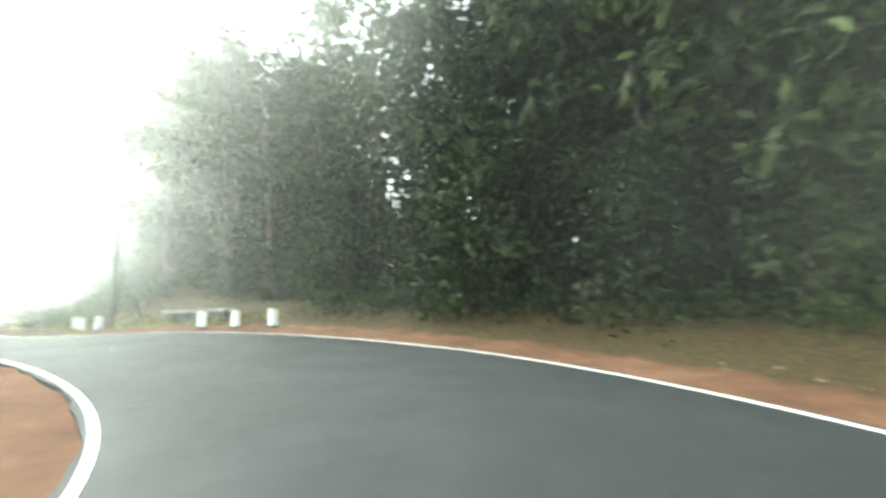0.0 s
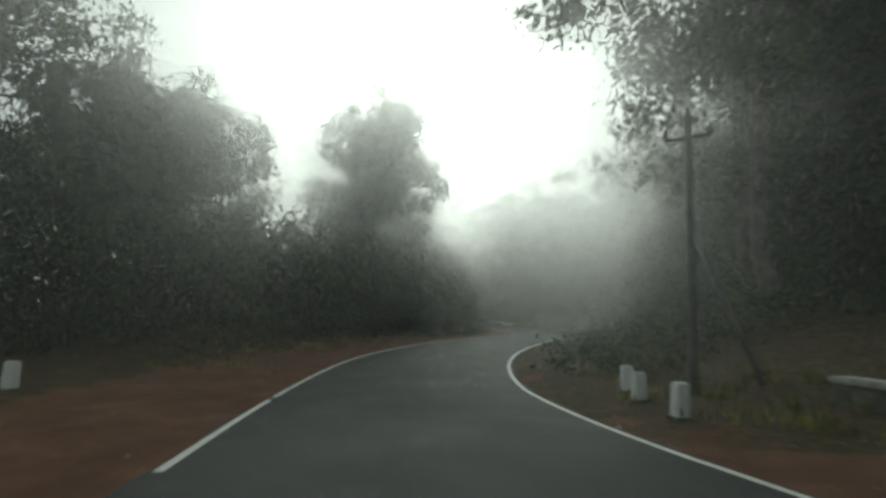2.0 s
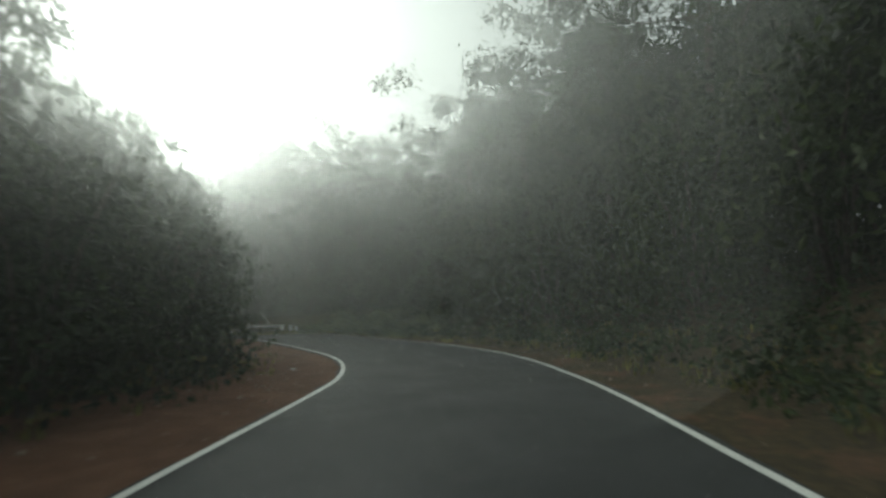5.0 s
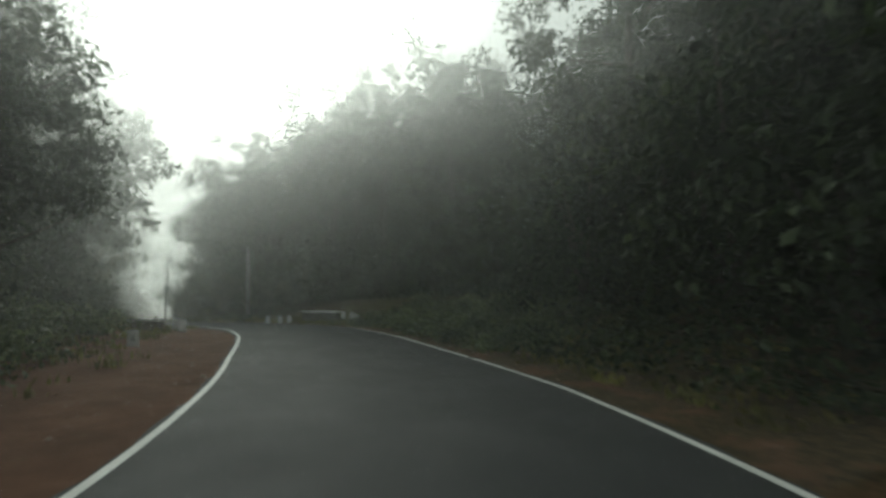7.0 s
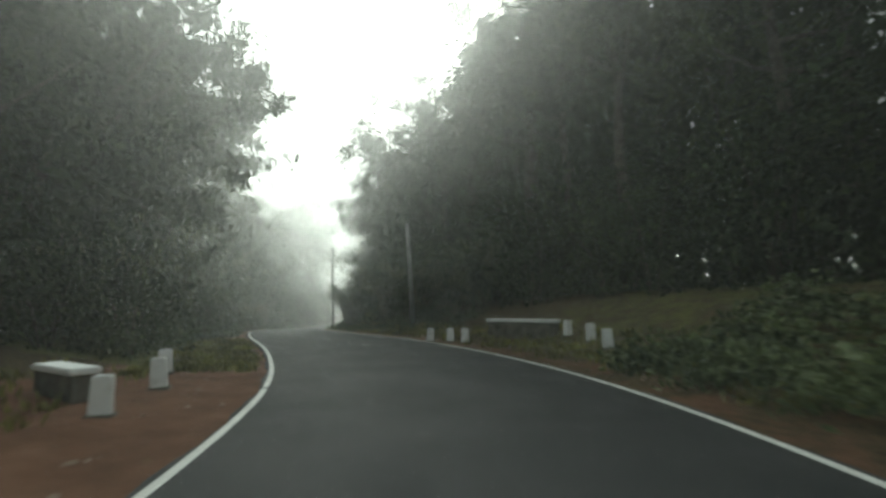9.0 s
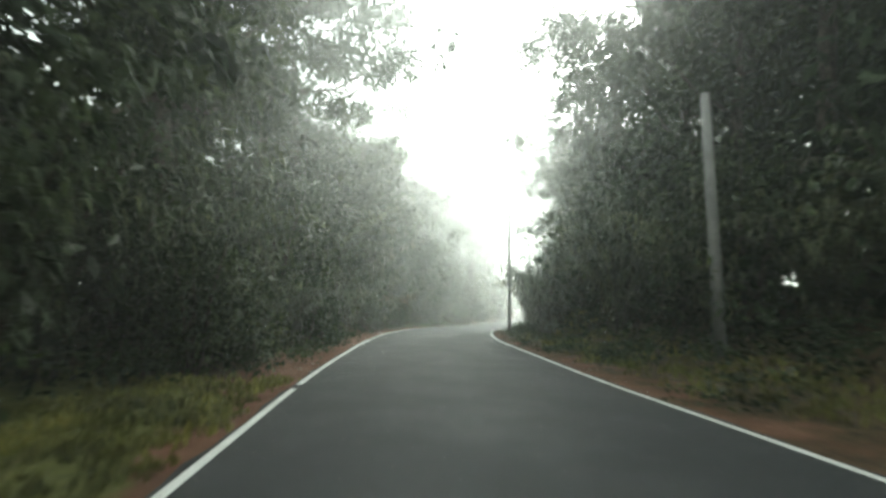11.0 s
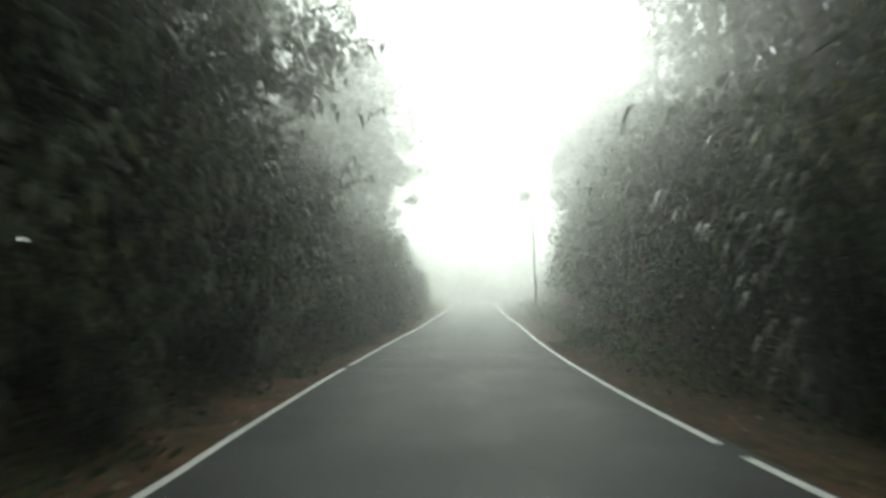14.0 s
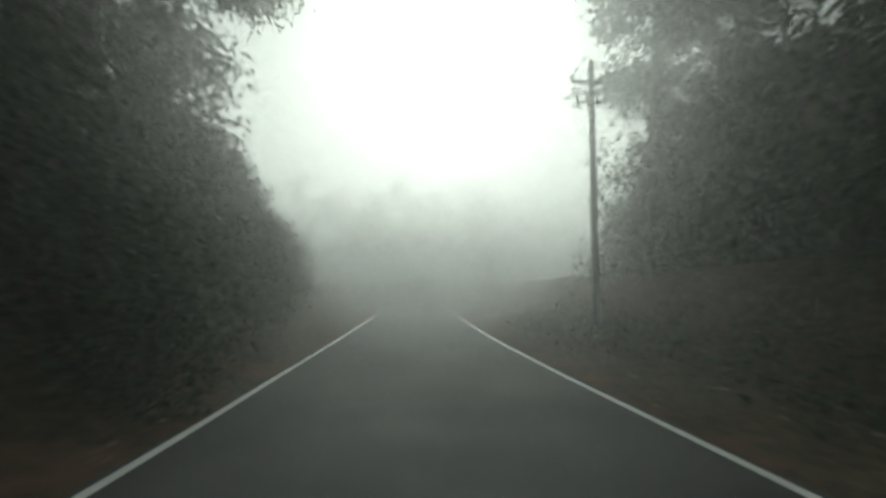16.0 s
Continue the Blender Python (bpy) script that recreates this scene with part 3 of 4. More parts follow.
DRY_FROND = build_reed("dead_frond", 33, 2.7, 7, "withered brown frond drooping from the bank", DRY)


def gz(x, y):
    return float(ground_z([x], [y])[0])


def place(ob, x, y, size=1.0, turn=0.0, sink=0.0, tall=1.0, group="forest plants"):
    m = Matrix.Translation((x, y, gz(x, y) - sink)) @ Matrix.Rotation(turn, 4, "Z") @ Matrix.Diagonal((size, size, size * tall, 1))
    return tagged(copy_thing(ob, m), group=group)


rng = np.random.default_rng(5)
U_X, U_Y = -0.77, 0.64


def clear_of_road(x, y, need):
    s, d, j = road_of([x], [y])
    return abs(d[0]) - (DL[j[0]] if d[0] < 0 else DR[j[0]]) > need


# the front of the vegetation: metres from the edge line
F_AT = [-12, 8, 16, 24, 34, 46, 58, 66, 78, 90, 104, 112, 130, 148, 160, 175, 190]
FRONT_L = [30, 26, 13, 8.0, 4.8, 3.0, 3.4, 6.0, 6.4, 2.8, 1.5, 0.7, 0.7, 1.5, 2.2, 5.0, 9.0]
FRONT_R = [5.0, 5.0, 6.5, 8.6, 7.0, 4.0, 3.0, 3.8, 6.8, 5.6, 3.6, 2.8, 2.2, 2.6, 4.5, 8.0, 10.0]


def front(s, side):
    return float(np.interp(s, F_AT, FRONT_L if side < 0 else FRONT_R))


def edge_place(s, side, e):
    w = np.interp(s, FINE, DL if side < 0 else DR)
    x, y, z, h = along(s, side * (w + e))
    return float(x), float(y)


def hedge(side, s, gap, step, kinds, low, high, reeds=0.0, s_end=172):
    """A row of shrubs along one side."""
    while s < s_end:
        s += step * (0.75 + 0.5 * rng.random())
        x, y = edge_place(s, side, front(s, side) + gap + rng.normal() * 0.6)
        if not clear_of_road(x, y, 1.05 if s > 96 else 1.9):
            continue
        ob = kinds[int(rng.integers(len(kinds)))]
        reedy = (86 < s < 134) if side < 0 else (92 < s < 126)
        if reedy and rng.random() < reeds:
            ob = (REEDS + BROAD)[min(int(rng.integers(6)), 3) if rng.random() < 0.4 else int(rng.integers(2))]
        place(ob, x, y, low + (high - low) * rng.random(), rng.random() * 6.28, 0.1, group="roadside shrubs")


def wood(side, s, gap, step, kinds, low, high, s_end=188, skip=(), thin=()):
    """A row of trees along one side."""
    while s < s_end:
        s += step * (0.7 + 0.6 * rng.random())
        x, y = edge_place(s, side, front(s, side) + gap + rng.normal() * 0.6)
        if not clear_of_road(x, y, 4.5) or any(a < s < b for a, b in skip):
            continue
        pick, size, turn = int(rng.integers(min(len(kinds), 5))), low + (high - low) * rng.random(), rng.random() * 6.28
        if any(a < s < b for a, b in thin):
            if pick % 2:
                continue
            pick = 0
            place(OPEN_TREES[int(s) % 2], x, y, size, turn, 0.1, group="forest trees")
        else:
            place(kinds[pick], x, y, size, turn, 0.1, group="forest trees")


hedge(-1, 14, 1.5, 2.8, SHRUBS, 0.75, 1.15, 0.0, 86)
hedge(-1, 86, 1.0, 1.9, SHRUBS, 0.55, 0.85, 0.55)
hedge(-1, 97, 0.6, 1.7, SHRUBS, 0.42, 0.6, 0.65)
hedge(-1, 86, 3.0, 2.8, SHRUBS, 0.9, 1.15, 0.3)
hedge(-1, 14, 4.6, 3.2, BACK_SHRUBS, 0.9, 1.25)
hedge(-1, 16, 8.6, 4.5, BACK_SHRUBS, 1.0, 1.3, 0.0, 62)
hedge(1, -12, 1.5, 2.8, SHRUBS, 0.75, 1.2, 0.85)
hedge(1, 92, 0.9, 2.6, REEDS, 0.7, 1.1, 0.0, 128)
hedge(-1, 84, 1.8, 5.5, BROAD, 0.8, 1.1, 0.0, 136)
hedge(1, 99, 1.0, 4.5, BROAD, 0.65, 0.95, 0.0, 126)
hedge(1, -13, 4.4, 1.4, BACK_SHRUBS, 1.0, 1.4, 0.0, 4)
hedge(1, 4, 4.4, 2.4, BACK_SHRUBS, 0.75, 1.0, 0.0, 20)
hedge(1, 20, 4.4, 3.0, BACK_SHRUBS, 1.0, 1.4)
hedge(1, -13, 8.0, 1.6, BACK_SHRUBS, 1.3, 1.8, 0.0, 4)
hedge(1, 4, 8.0, 3.0, BACK_SHRUBS, 0.8, 1.05, 0.0, 20)
hedge(1, 20, 8.0, 4.5, BACK_SHRUBS, 1.2, 1.7, 0.0, 100)
wood(1, -12, 4.6, 5.2, TREES, 0.85, 1.12, 90, skip=((78, 90), (14, 27)), thin=((4, 14),))
wood(1, 77, 7.2, 4.2, TREES, 1.15, 1.4, 90)
wood(1, 89, 4.6, 4.0, [TREES[0], OPEN_TREES[0], TREES[4], OPEN_TREES[1], TREES[3]], 0.95, 1.15, 118)
wood(1, 118, 4.6, 4.2, TREES, 0.9, 1.12, 172, thin=((114, 190),))
wood(1, -12, 9.5, 5.4, BACK_TREES, 0.9, 1.15, 172, thin=((4, 22), (112, 190)))
wood(1, -14, 6.0, 3.6, BACK_TREES, 0.9, 1.15, 15, thin=((4, 16),))
wood(1, -12, 15.0, 6.5, BACK_TREES, 1.15, 1.5, 120, skip=((4, 34),))
wood(-1, 54, 4.0, 4.2, TREES, 0.52, 0.72, 68)
wood(-1, 68, 4.0, 3.4, OPEN_TREES, 0.75, 1.0, 86)
wood(-1, 86, 3.6, 4.6, TREES, 1.15, 1.45, 132)
wood(-1, 132, 4.8, 5.0, TREES, 0.95, 1.25, 168, thin=((140, 190),))
wood(-1, 54, 9.0, 5.0, BACK_TREES, 0.5, 0.66, 70)
wood(-1, 70, 8.0, 4.0, OPEN_TREES, 0.9, 1.1, 86)
wood(-1, 86, 9.5, 5.5, BACK_TREES, 0.95, 1.2, 168, thin=((138, 190),))
# the wood where the road goes on out of sight
for i in range(16):
    x, y, _, _ = along(186.0, -30 + 4.0 * i)
    x, y = float(x) + U_X * (32 + 4 * (i % 3)), float(y) + U_Y * (32 + 4 * (i % 3))
    place(BACK_TREES[i % 2], x, y, 0.72 + 0.2 * rng.random(), i * 2.1, 0.1, group="forest trees")
    place(BACK_SHRUBS[0], x - 3 * U_X, y - 3 * U_Y + 1.5, 1.3 + 0.5 * rng.random(), i * 1.3, 0.1, group="roadside shrubs")
# the dense wood behind the outer side of the first bend
for i in range(16):
    w, r = radians(4 + 3.2 * i), (24.0, 28.5, 26.0)[i % 3]
    place(BACK_TREES[i % 2], -10 + r * math.cos(w), r * math.sin(w), 0.85 + 0.2 * rng.random(), i * 1.9, 0.1, group="forest trees")
# trees deep on the outer side of the first bend, and tall stems near the end of the drive
for i, x, y, size in ((0, 7.0, 15.0, 0.9), (1, 9.0, 11.5, 0.9), (0, 4.0, 18.5, 0.95), (1, 10.5, 7.5, 0.9), (0, 6.5, 19.5, 1.0)):
    place((BACK_TREES if x > 6.8 else OPEN_TREES)[i], x, y, size, x, 0.1, group="forest trees")
for i, x, y, size in ((0, -6.3, 27.5, 1.0), (1, -6.0, 24.3, 0.95), (0, -1.5, 22.5, 0.95), (1, 1.5, 20.0, 0.9), (0, -3.8, 23.4, 0.9), (1, 3.2, 22.0, 1.0)):
    place(OPEN_TREES[i], x, y, size, y, 0.1, group="forest trees")
for i, s, d, size in ((4, 158.0, -7.6, 1.1), (4, 160.5, -8.8, 1.15), (1, 163.0, -8.0, 1.05), (1, 154.0, 8.2, 1.0), (4, 166.0, 9.0, 1.1)):
    x, y, _, _ = along(s, d)
    place(TREES[i], float(x), float(y), size, s, 0.1, group="forest trees")
place(CROWN, -90.4, 86.3, 1.0, 0.4, 0.1, group="forest trees")
place(CROWN, -93.6, 90.2, 0.9, 2.4, 0.1, group="forest trees")
for s, d, size in ((87.0, 12.5, 1.2), (92.5, 11.5, 1.2), (97.5, 12.0, 1.15), (82.0, 14.5, 1.2)):
    x, y, _, _ = along(s, d)
    place(CROWN, float(x), float(y), size, s, 0.1, group="forest trees")
for s, e in ((121.0, 1.7), (122.2, 2.0)):
    place(DRY_FROND, *edge_place(s, -1, e), 1.0, s, 0.05, group="dead fronds")
# the trees that stand up over the hedge at the first bend
for i, x, y, size, tall in ((5, -37.0, 34.9, 1.28, 1.34), (5, -36.0, 20.0, 1.28, 1.0), (0, -31.0, 11.5, 1.0, 1.0), (4, -24.0, 5.0, 0.9, 1.0),
                            (5, -39.5, 46.7, 0.72, 1.0), (3, -42.5, 27.5, 0.72, 1.0), (2, -37.5, 43.5, 0.65, 1.0), (5, -29.5, 15.0, 0.95, 1.1),
                            (3, -9.3, 26.4, 1.1, 1.0), (3, -10.0, 27.9, 1.05, 1.0)):
    place(TREES[i], x, y, size, i * 1.7 + x, 0.1, tall, group="forest trees")

for ob in [CROWN] + TREES + OPEN_TREES + SHRUBS + REEDS + BROAD + BACK_TREES + BACK_SHRUBS + [DRY_FROND]:
    for o in list(ob.children_recursive) + [ob]:
        bpy.data.objects.remove(o)


# ---- what grows and lies on the verges ----
def verge_points(side, s0, s1, e0, e1, n, near=0.0):
    """Random places on a verge; near > 0 crowds them away from the road."""
    s = s0 + (s1 - s0) * rng.random(n)
    e = e0 + (e1 - e0) * rng.random(n) ** (1 / (1 + near))
    w = np.interp(s, FINE, DL if side < 0 else DR)
    x, y, _, _ = along(s, side * (w + e))
    _, d, j = road_of(x, y)
    ok = np.abs(d) - np.where(d < 0, DL[j], DR[j]) > e0 * 0.9
    x, y = x[ok], y[ok]
    return np.stack([x, y, ground_z(x, y)], -1)


def blades(at, low, high, width=0.02, lean=0.5):
    n = len(at)
    h = low + (high - low) * rng.random(n)
    a = rng.random(n) * 2 * np.pi
    out = np.stack([np.cos(a), np.sin(a), np.zeros(n)], -1)
    sd = np.stack([-np.sin(a), np.cos(a), np.zeros(n)], -1) * (width * (0.6 + 0.8 * rng.random(n)))[:, None]
    base = at - np.array([0, 0, 0.03])
    tip = base + out * (h * lean * rng.random(n))[:, None] + np.array([0, 0, 1.0]) * h[:, None]
    mid = (base + tip) / 2 - out * (h * 0.08)[:, None]
    return np.stack([base, mid + sd, tip, mid - sd], 1)


def tufts(at, per, spread):
    k = np.repeat(at, per, axis=0)
    k[:, :2] += rng.normal(size=(len(k), 2)) * spread
    return k


def stuff(name, v, mat, label, category):
    return tagged(new(name, quads(name, v, mat)), label, category, kind="stuff")


stuff("grass", np.concatenate([
    blades(tufts(verge_points(-1, 82, 97, 0.35, 3.0, 700), 14, 0.10), 0.06, 0.20),
    blades(tufts(verge_points(1, 60, 112, 0.9, 4.0, 700), 12, 0.12), 0.08, 0.30),
    blades(tufts(verge_points(-1, 26, 83, 1.6, 4.5, 420, 1.0), 10, 0.12), 0.08, 0.28),
    blades(tufts(verge_points(1, 14, 60, 1.0, 4.2, 500, 0.5), 10, 0.12), 0.08, 0.28)]),
    GRASS, "short yellow-green grass tufts on the verge", "grass")


def weeds(at, low, high, leaf):
    n = len(at)
    per = 46
    k = np.repeat(at, per, axis=0)
    h = np.repeat(low + (high - low) * rng.random(n), per)
    k[:, :2] += rng.normal(size=(len(k), 2)) * (0.20 + 0.28 * h)[:, None]
    k[:, 2] = ground_z(k[:, 0], k[:, 1]) + 0.05 + h * rng.random(len(k)) ** 0.7
    return leaves(rng, k, leaf * (0.6 + 0.8 * rng.random(len(k))), 0.5, 0.1)


stuff("weeds", np.concatenate([
    weeds(verge_points(1, 92, 112, 2.0, 5.0, 90, 0.5), 0.2, 0.7, 0.15),
    weeds(verge_points(1, -10, 14, 2.6, 6.0, 90, 0.7), 0.3, 0.8, 0.15),
    weeds(verge_points(1, 25, 66, 1.5, 7.5, 520, 0.4), 0.25, 0.8, 0.17),
    weeds(verge_points(1, 112, 172, 1.2, 3.2, 150, 0.5), 0.2, 0.7, 0.15),
    weeds(verge_points(-1, 27, 76, 3.0, 6.0, 130, 0.5), 0.2, 0.8, 0.15),
    weeds(verge_points(-1, 99, 140, 0.45, 1.7, 120, 0.6), 0.08, 0.30, 0.10),
    weeds(verge_points(1, 94, 140, 0.5, 2.2, 130, 0.6), 0.08, 0.30, 0.10),
    weeds(verge_points(-1, 84, 172, 2.0, 4.0, 190, 0.6), 0.2, 0.8, 0.15)]),
    LEAF, "low green weeds and ferns along the forest edge", "weeds")


FRESH = leaf_material("fresh_leaf", (0.050, 0.075, 0.042), (0.115, 0.150, 0.085), 0.3, 0.5)
stuff("verge_herbs", np.concatenate([
    weeds(verge_points(1, 65, 79, 1.8, 5.5, 240), 0.2, 0.7, 0.18),
    weeds(verge_points(1, 65, 79, 0.9, 3.0, 150), 0.12, 0.40, 0.16),
    weeds(verge_points(-1, 62, 73, 3.4, 6.5, 110), 0.3, 0.9, 0.15)]),
    FRESH, "lush fresh green herbs covering the verge", "weeds")


def lying(at, size):
    v = leaves(rng, at + np.array([0, 0, 0.015]), size * (0.6 + 0.8 * rng.random(len(at))), 0.5, 0.0)
    v[:, :, 2] = (at[:, 2] + 0.02)[:, None] + (v[:, :, 2] - v[:, :1, 2]) * 0.18
    return v


stuff("leaf_litter", np.concatenate([
    lying(verge_points(side, s0, 172, 0.25, 4.5, n), 0.08) for side, s0, n in ((-1, 12, 3400), (1, -10, 3400))]),
    DRY, "scattered dry brown fallen leaves", "leaf litter")


def build_pebbles():
    at = np.concatenate([verge_points(-1, 10, 170, 0.25, 2.6, 650), verge_points(1, -10, 170, 0.25, 2.2, 550)])
    vs, fs = [], []
    for p in at:
        r = 0.015 + 0.045 * rng.random() ** 3
        o = len(vs)
        w = rng.random() * 6.28
        for k in range(5):
            a = w + k * 1.2566
            q = r * (0.8 + 0.4 * rng.random())
            vs.append((p[0] + math.cos(a) * q, p[1] + math.sin(a) * q, p[2] + 0.15 * r))
        vs.append((p[0], p[1], p[2] + r * 0.9))
        vs.append((p[0], p[1], p[2] - 0.02))
        for k in range(5):
            fs.append((o + k, o + (k + 1) % 5, o + 5))
            fs.append((o + (k + 1) % 5, o + k, o + 6))
    return tagged(new("pebbles", mesh_of("pebbles", vs, fs, PEBBLE)), "loose laterite pebbles on the verge", "pebbles", kind="stuff")


build_pebbles()


def build_litter(s, d, w, dp, h):
    x, y, z, hd = along(s, d)
    bm = bmesh.new()
    bmesh.ops.create_icosphere(bm, subdivisions=3, radius=1.0)
    for v in bm.verts:
        k = 1 + 0.25 * noise.noise(v.co * 2.3 + Vector((s, d, 0)))
        v.co = Vector((v.co.x * w * k, v.co.y * dp * k, v.co.z * h * k))
    me = bpy.data.meshes.new("litter")
    bm.to_mesh(me)
    bm.free()
    me.materials.append(PAPER)
    ob = new("litter", me)
    ob.matrix_world = Matrix.Translation((float(x), float(y), gz(x, y) + h * 0.7)) @ Matrix.Rotation(float(hd) + 0.4, 4, "Z")
    return tagged(ob, "crumpled pale plastic scrap lying on the verge", "litter", group="litter")


build_litter(71.0, 4.18, 0.19, 0.09, 0.035)
build_litter(52.0, -3.6, 0.07, 0.05, 0.02)
build_litter(101.0, -3.1, 0.06, 0.04, 0.02)
build_litter(114.0, -3.0, 0.10, 0.05, 0.02)
build_litter(140.0, 4.2, 0.11, 0.07, 0.03)
build_litter(121.0, 4.0, 0.08, 0.05, 0.03)


# ---- roadside things ----
def build_guard_stone():
    root = new("guard_stone")
    part("body", box_bm(0.25, 0.18, 0.54, 0.025, 0.92), WHITEWASH, root)
    part("base", box_bm(0.32, 0.25, 0.06, 0.015), STONE, root, "grey rough footing")
    return tagged(root, "whitewashed guard stone at the roadside", "guard stone", group="guard stones")


stone_master = build_guard_stone()
STONES = [(14.5, 4.23), (13.25, 4.44), (12.0, 4.69), (23.0, 4.38), (21.9, 4.17), (19.9, 3.89), (21.5, -7.06), (22.5, -7.27),
          (76.9, -3.95), (79.4, -3.9), (82.0, -4.3), (88.8, 4.0), (88.0, 4.5), (86.9, 4.6), (84.0, 6.9), (82.5, 6.6), (81.3, 6.2)]
for i, (s, d) in enumerate(STONES):
    x, y, z, h = along(s, d)
    copy_thing(stone_master, Matrix.Translation((float(x), float(y), gz(x, y) - 0.03)) @ Euler((rng.normal() * 0.03, rng.normal() * 0.03, float(h) + rng.normal() * 0.15)).to_matrix().to_4x4())
for o in list(stone_master.children_recursive) + [stone_master]:
    bpy.data.objects.remove(o)


def build_parapet(s0, s1, d0, d1, high, wash):
    x0, y0, _, _ = along(s0, d0)
    x1, y1, _, _ = along(s1, d1)
    long = math.hypot(x1 - x0, y1 - y0)
    root = new("culvert_parapet")
    part("wall", box_bm(long, 0.34, high + 0.3, 0.02), STONE, root)
    part("coping", box_bm(long + 0.06, 0.42, 0.10, 0.02), wash, root, "whitewashed coping", Matrix.Translation((0, 0, high + 0.302)))
    root.matrix_world = Matrix.Translation(((x0 + x1) / 2, (y0 + y1) / 2, gz((x0 + x1) / 2, (y0 + y1) / 2) - 0.3)) @ Matrix.Rotation(math.atan2(y1 - y0, x1 - x0), 4, "Z")
    return tagged(root, "low masonry culvert parapet with white coping", "parapet", group="culvert parapets")


build_parapet(15.9, 19.8, 6.4, 6.4, 0.32, OLDWASH)
build_parapet(84.6, 87.2, 6.9, 5.8, 0.6, WHITEWASH)
build_parapet(79.6, 78.2, -5.6, -4.6, 0.40, WHITEWASH)


def build_pole(x, y, high, lean, turn, strut=None, arm=True, thick=0.12, span=1.15, mat=CONCRETE, brace=False):
    root = new("utility_pole")
    top = Vector((lean[0], lean[1], high))
    child("shaft", tube_mesh("shaft", [(0, 0, -0.4), top * 0.5, top], [thick, thick * 0.85, thick * 0.65], mat, 8), root)
    if arm:
        c = top * (1 - 0.5 / high)
        m = Matrix.Translation(c) @ Matrix.Rotation(turn, 4, "Z")
        a = part("crossarm", box_bm(span, 0.07, 0.07, 0.01), STEEL, root, "rusted steel crossarm", m)
        for k in (-span * 0.45, span * 0.45):
            bm = bmesh.new()
            bmesh.ops.create_cone(bm, cap_ends=True, segments=10, radius1=0.055, radius2=0.035, depth=0.16)
            part("insulator", bm, GLAZE, a, "brown glazed insulator", Matrix.Translation((k, 0, 0.16)))
        bm = bmesh.new()
        bmesh.ops.create_cone(bm, cap_ends=True, segments=10, radius1=0.055, radius2=0.035, depth=0.18)
        part("insulator", bm, GLAZE, root, "brown glazed insulator", Matrix.Translation(top + Vector((0, 0, 0.09))))
    if brace:
        part("lower_arm", box_bm(span * 0.75, 0.06, 0.06, 0.01), STEEL, root, "short rusted steel arm",
             Matrix.Translation(top * (1 - 1.05 / high)) @ Matrix.Rotation(turn, 4, "Z"))
    if strut:
        foot, up = strut
        child("stay", tube_mesh("stay", [tuple(top * (up / high)), foot], [0.045, 0.055], CONCRETE, 7), root, "sloping stay leaning on the shaft")
    root.matrix_world = Matrix.Translation((x, y, gz(x, y)))
    return tagged(root, ("pale-lit" if mat == LIT_CONCRETE else "dark grey") + " concrete utility pole at the forest edge", "utility pole", group="utility poles")


build_pole(-9.55, 20.7, 5.5, (0.15, 0.05), 0.25, ((1.15, 0.5, 0.0), 3.25), True, 0.10, 0.9)
build_pole(-63.75, 73.2, 6.1, (0.30, -0.55), 0.3, None, False, 0.15, mat=LIT_CONCRETE)
build_pole(-84.6, 78.4, 8.0, (0.3, -0.2), 0.4, ((1.1, 1.2, 2.2), 4.4))
build_pole(-114.9, 103.2, 7.6, (0.3, -0.5), 0.9, brace=True)



def build_marker(s, d):
    """A tapered distance stone with a painted numeral."""
    x, y, z, h = along(s, d)
    root = new("distance_stone")
    bm = box_bm(0.29, 0.15, 0.52, 0.02, 0.88)
    part("body", bm, WHITEWASH, root)
    cu = bpy.data.curves.new("numeral", "FONT")
    cu.body, cu.size, cu.extrude, cu.align_x = "6", 0.24, 0.003, "CENTER"
    tmp = bpy.data.objects.new("numeral", cu)
    me = bpy.data.meshes.new_from_object(tmp)
    bpy.data.objects.remove(tmp)
    me.materials.append(INK)
    child("numeral", me, root, "black painted numeral", Matrix.Translation((-0.02, -0.077, 0.22)) @ Matrix.Rotation(radians(90), 4, "X"))
    root.matrix_world = Matrix.Translation((float(x), float(y), gz(x, y) - 0.08)) @ Matrix.Rotation(float(h) + 0.25, 4, "Z")
    return tagged(root, "white distance stone with a black numeral", "distance stone")


build_marker(69.7, -5.15)

# ---- mist: thin sheets across the valley, open round the road ----
U = Vector((-0.766, 0.643))
N = Vector((0.643, 0.766))
PU = CX * U.x + CY * U.y
CAR_D = [-0.12, -0.45, -0.57, -0.55, -0.40, -0.23, -0.03, 0.07, 0.05, -0.03, -0.17, -0.15, -0.08, -0.03, -0.02, -0.07, -0.18,
         -0.27, -0.28, -0.27, -0.28, -0.33, -0.38, -0.43, -0.43, -0.42, -0.34, -0.25, -0.18, -0.19, -0.17, -0.15, -0.15, -0.18,
         -0.20, -0.21, -0.22, -0.22, -0.22, -0.22]
CAR_S = np.arange(0.0, 180.0, 0.25)
CAR_X, CAR_Y, CAR_Z, _ = along(CAR_S, np.interp(CAR_S, np.arange(-2.0, 155.0, 4.0), CAR_D))
CAR_U = CAR_X * U.x + CAR_Y * U.y
LAST = float(np.interp(152.0, FINE, PU))  # past the end of the drive the fog is whole


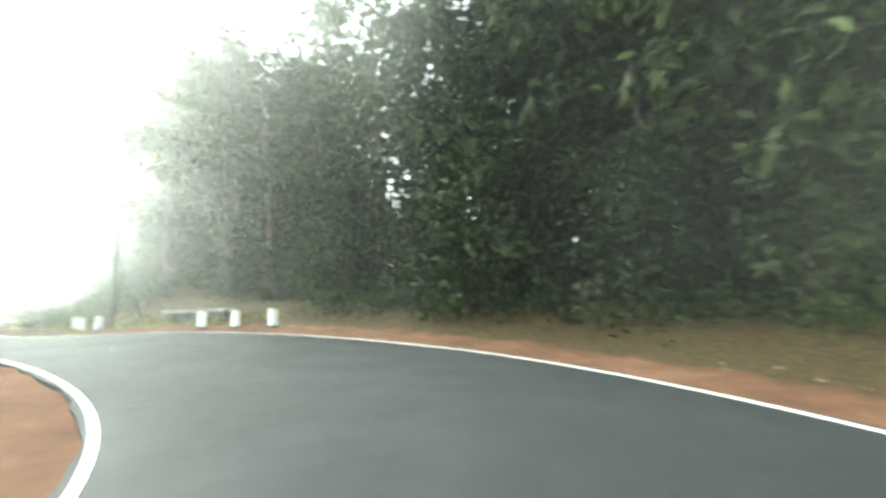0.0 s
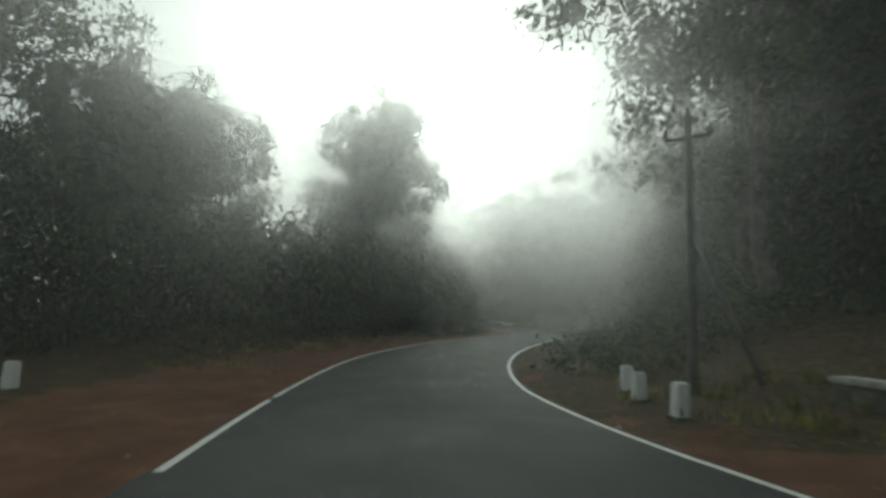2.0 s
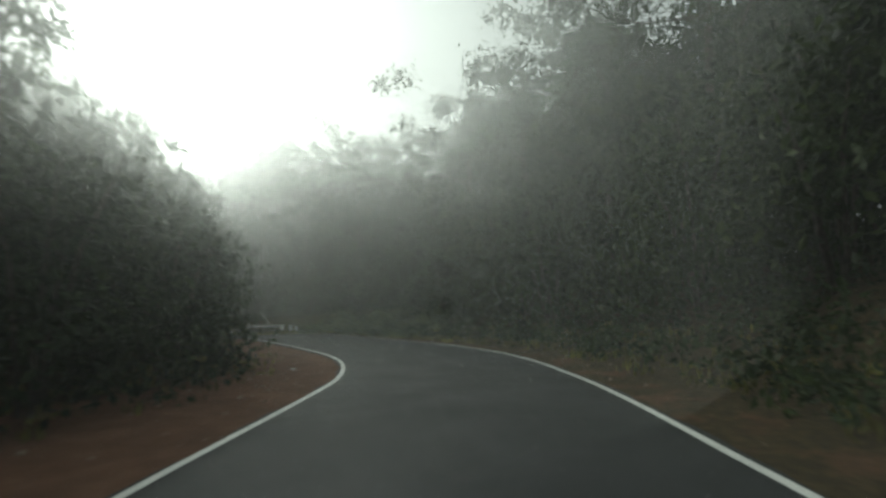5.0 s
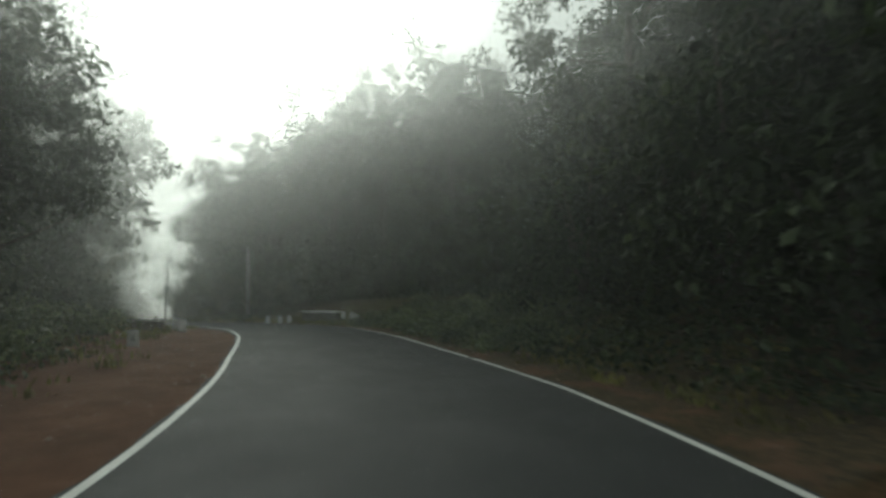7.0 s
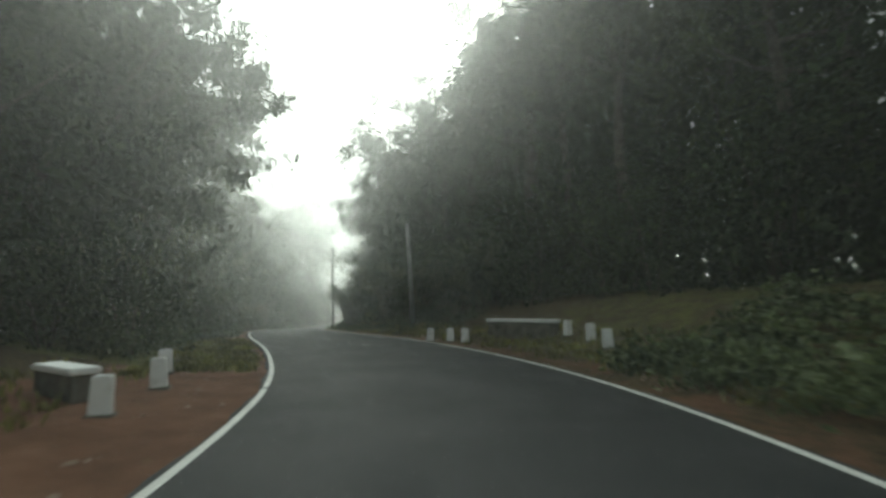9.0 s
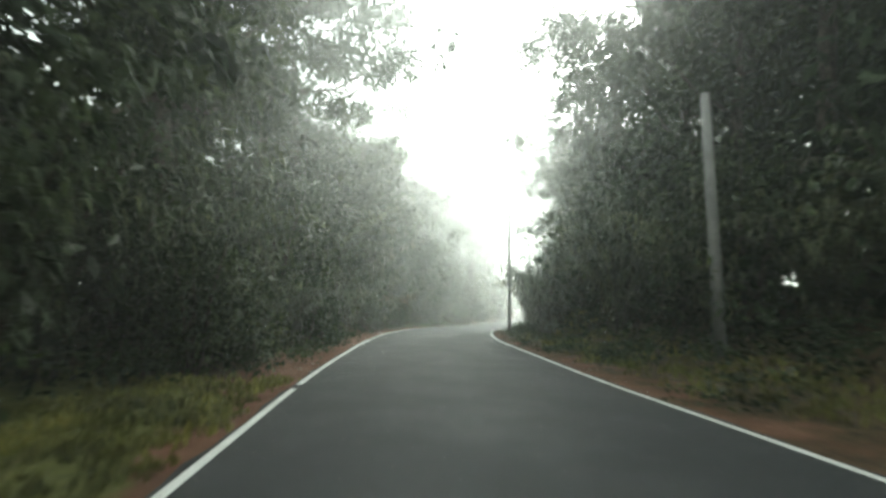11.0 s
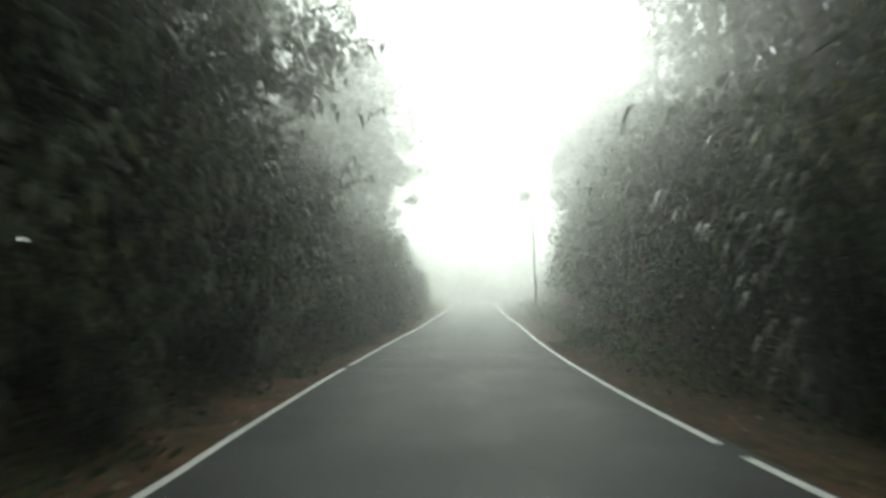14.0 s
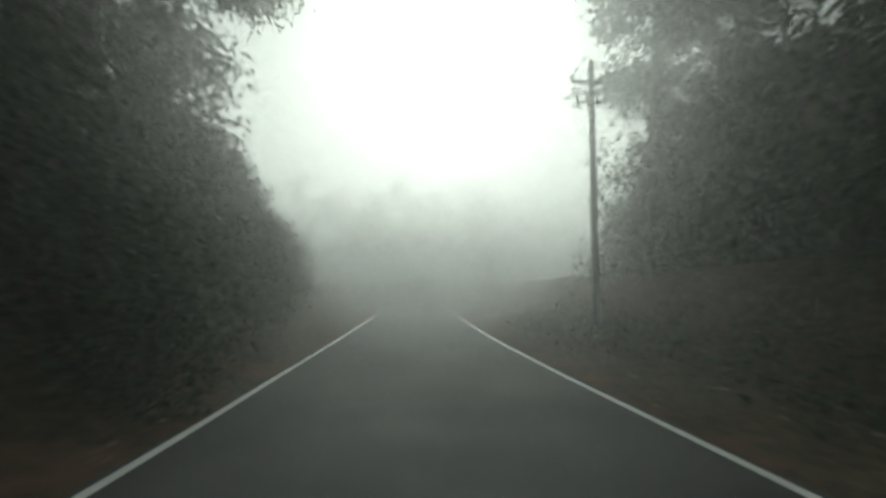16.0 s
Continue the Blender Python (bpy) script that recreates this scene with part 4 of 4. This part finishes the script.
ACROSS = np.array([0.12, 0.25, 0.5, 0.8, 1.2, 1.8, 2.7, 4, 6, 9, 13, 18, 24, 31, 40, 52])
ACROSS = np.concatenate([-ACROSS[::-1], [0.0], ACROSS])
UPWARD = np.array([-3.0, -2.0, -1.5, -1.1, -0.8, -0.5, -0.25, -0.12, 0, 0.12, 0.25, 0.5, 0.8, 1.2, 1.8, 2.7, 4, 5.5, 7.5, 10, 13, 16, 19, 22, 26])


def build_mist(at, thick, whole=False):
    """A sheet across the line of travel, with an opening where the car drives."""
    n0 = float(np.interp(at, CAR_U, CAR_X * N.x + CAR_Y * N.y))
    z0 = float(np.interp(at, CAR_U, CAR_Z)) + 1.4
    gn, gh = np.meshgrid(ACROSS, UPWARD)
    r = np.hypot(gn, gh)
    wisp = 1 + 0.35 * np.sin(gn * 0.17 + at * 1.3) * np.sin(gh * 0.31 + at) + 0.2 * np.sin(gn * 0.41 - gh * 0.2 + at * 2.1)
    left_haze = 1 + 0.4 * smooth(2, 9, -gn)  # thicker on the left, haze added to lighten that side
    amount = thick * wisp * (1.0 if whole else smooth(0.0, 0.2, r)) * ((1.0 if whole else 0.6 + 0.75 * smooth(0, 8, gh)) * (0.85 + 0.4 * smooth(1.5, 6, np.abs(gn)))) * left_haze * (1 - smooth(12, 26, gh)) * (1 - smooth(22, 52, np.abs(gn)))
    sway = (0.9 * np.sin(gn * 0.11 + at) + 0.5 * np.sin(gh * 0.23 + at * 2)) * smooth(2, 9, r)
    nn = gn * (4.0 if whole else 1.0) + n0
    v = np.stack([U.x * (at + sway) + N.x * nn, U.y * (at + sway) + N.y * nn, gh + z0], -1).reshape(-1, 3)
    ny, nx = gn.shape
    idx = np.arange(ny * nx).reshape(ny, nx)
    f = np.stack([idx[:-1, :-1], idx[:-1, 1:], idx[1:, 1:], idx[1:, :-1]], -1).reshape(-1, 4)
    if not whole:
        f = f[r.reshape(-1)[f].max(1) > 0.18]
    me = mesh_of("mist", v, f.tolist(), MIST)
    me.attributes.new("thick", "FLOAT", "POINT").data.foreach_set("value", amount.ravel().astype(np.float32))
    for p in me.polygons:
        p.use_smooth = True
    ob = new("mist", me)
    ob.visible_shadow = False
    return tagged(ob, "thin white veil between the trees, for fog and glare", "fog", group="fog", kind="stuff")


for at in np.arange(6.0, LAST, 3.0):
    build_mist(float(at), float(np.interp(at, [0, 12, 26, 46, 70, 90, 110, 130], [0.018, 0.032, 0.052, 0.062, 0.056, 0.032, 0.032, 0.072])))
for at in np.arange(LAST + 2, LAST + 62, 3.0):
    build_mist(float(at), float(np.interp(at - LAST, [0, 12, 40], [0.065, 0.115, 0.15])), True)


def build_glare_veil(e, thick):
    """Added sheet along the first bend's outer verge; its haze stands in for glare."""
    gs, gh = np.meshgrid(np.arange(-12.0, 15.1, 1.5), np.array([-1.5, -0.5, 0.3, 1, 2, 3.5, 5, 7, 9, 12, 15, 18, 22]))
    w = np.interp(gs, FINE, DR)
    x, y, z, _ = along(gs, w + e + 0.3 * np.sin(gs * 0.5 + gh * 0.4 + e))
    wisp = 1 + 0.25 * np.sin(gs * 0.37 + e) * np.sin(gh * 0.31 + 2 * e)
    amount = thick * wisp * (1 - smooth(1.0, 14.0, gs)) * smooth(-0.4, 2.0, gh) * (1 - smooth(10, 22, gh))
    v = np.stack([x, y, z + gh], -1).reshape(-1, 3)
    ny, nx = gs.shape
    idx = np.arange(ny * nx).reshape(ny, nx)
    f = np.stack([idx[:-1, :-1], idx[:-1, 1:], idx[1:, 1:], idx[1:, :-1]], -1).reshape(-1, 4)
    me = mesh_of("mist", v, f.tolist(), MIST)
    me.attributes.new("thick", "FLOAT", "POINT").data.foreach_set("value", amount.ravel().astype(np.float32))
    for p in me.polygons:
        p.use_smooth = True
    ob = new("mist", me)
    ob.visible_shadow = False
    return tagged(ob, "thin white veil between the trees, for fog and glare", "fog", group="fog", kind="stuff")


for e in (2.6, 3.4, 4.2):
    build_glare_veil(e, 0.11)
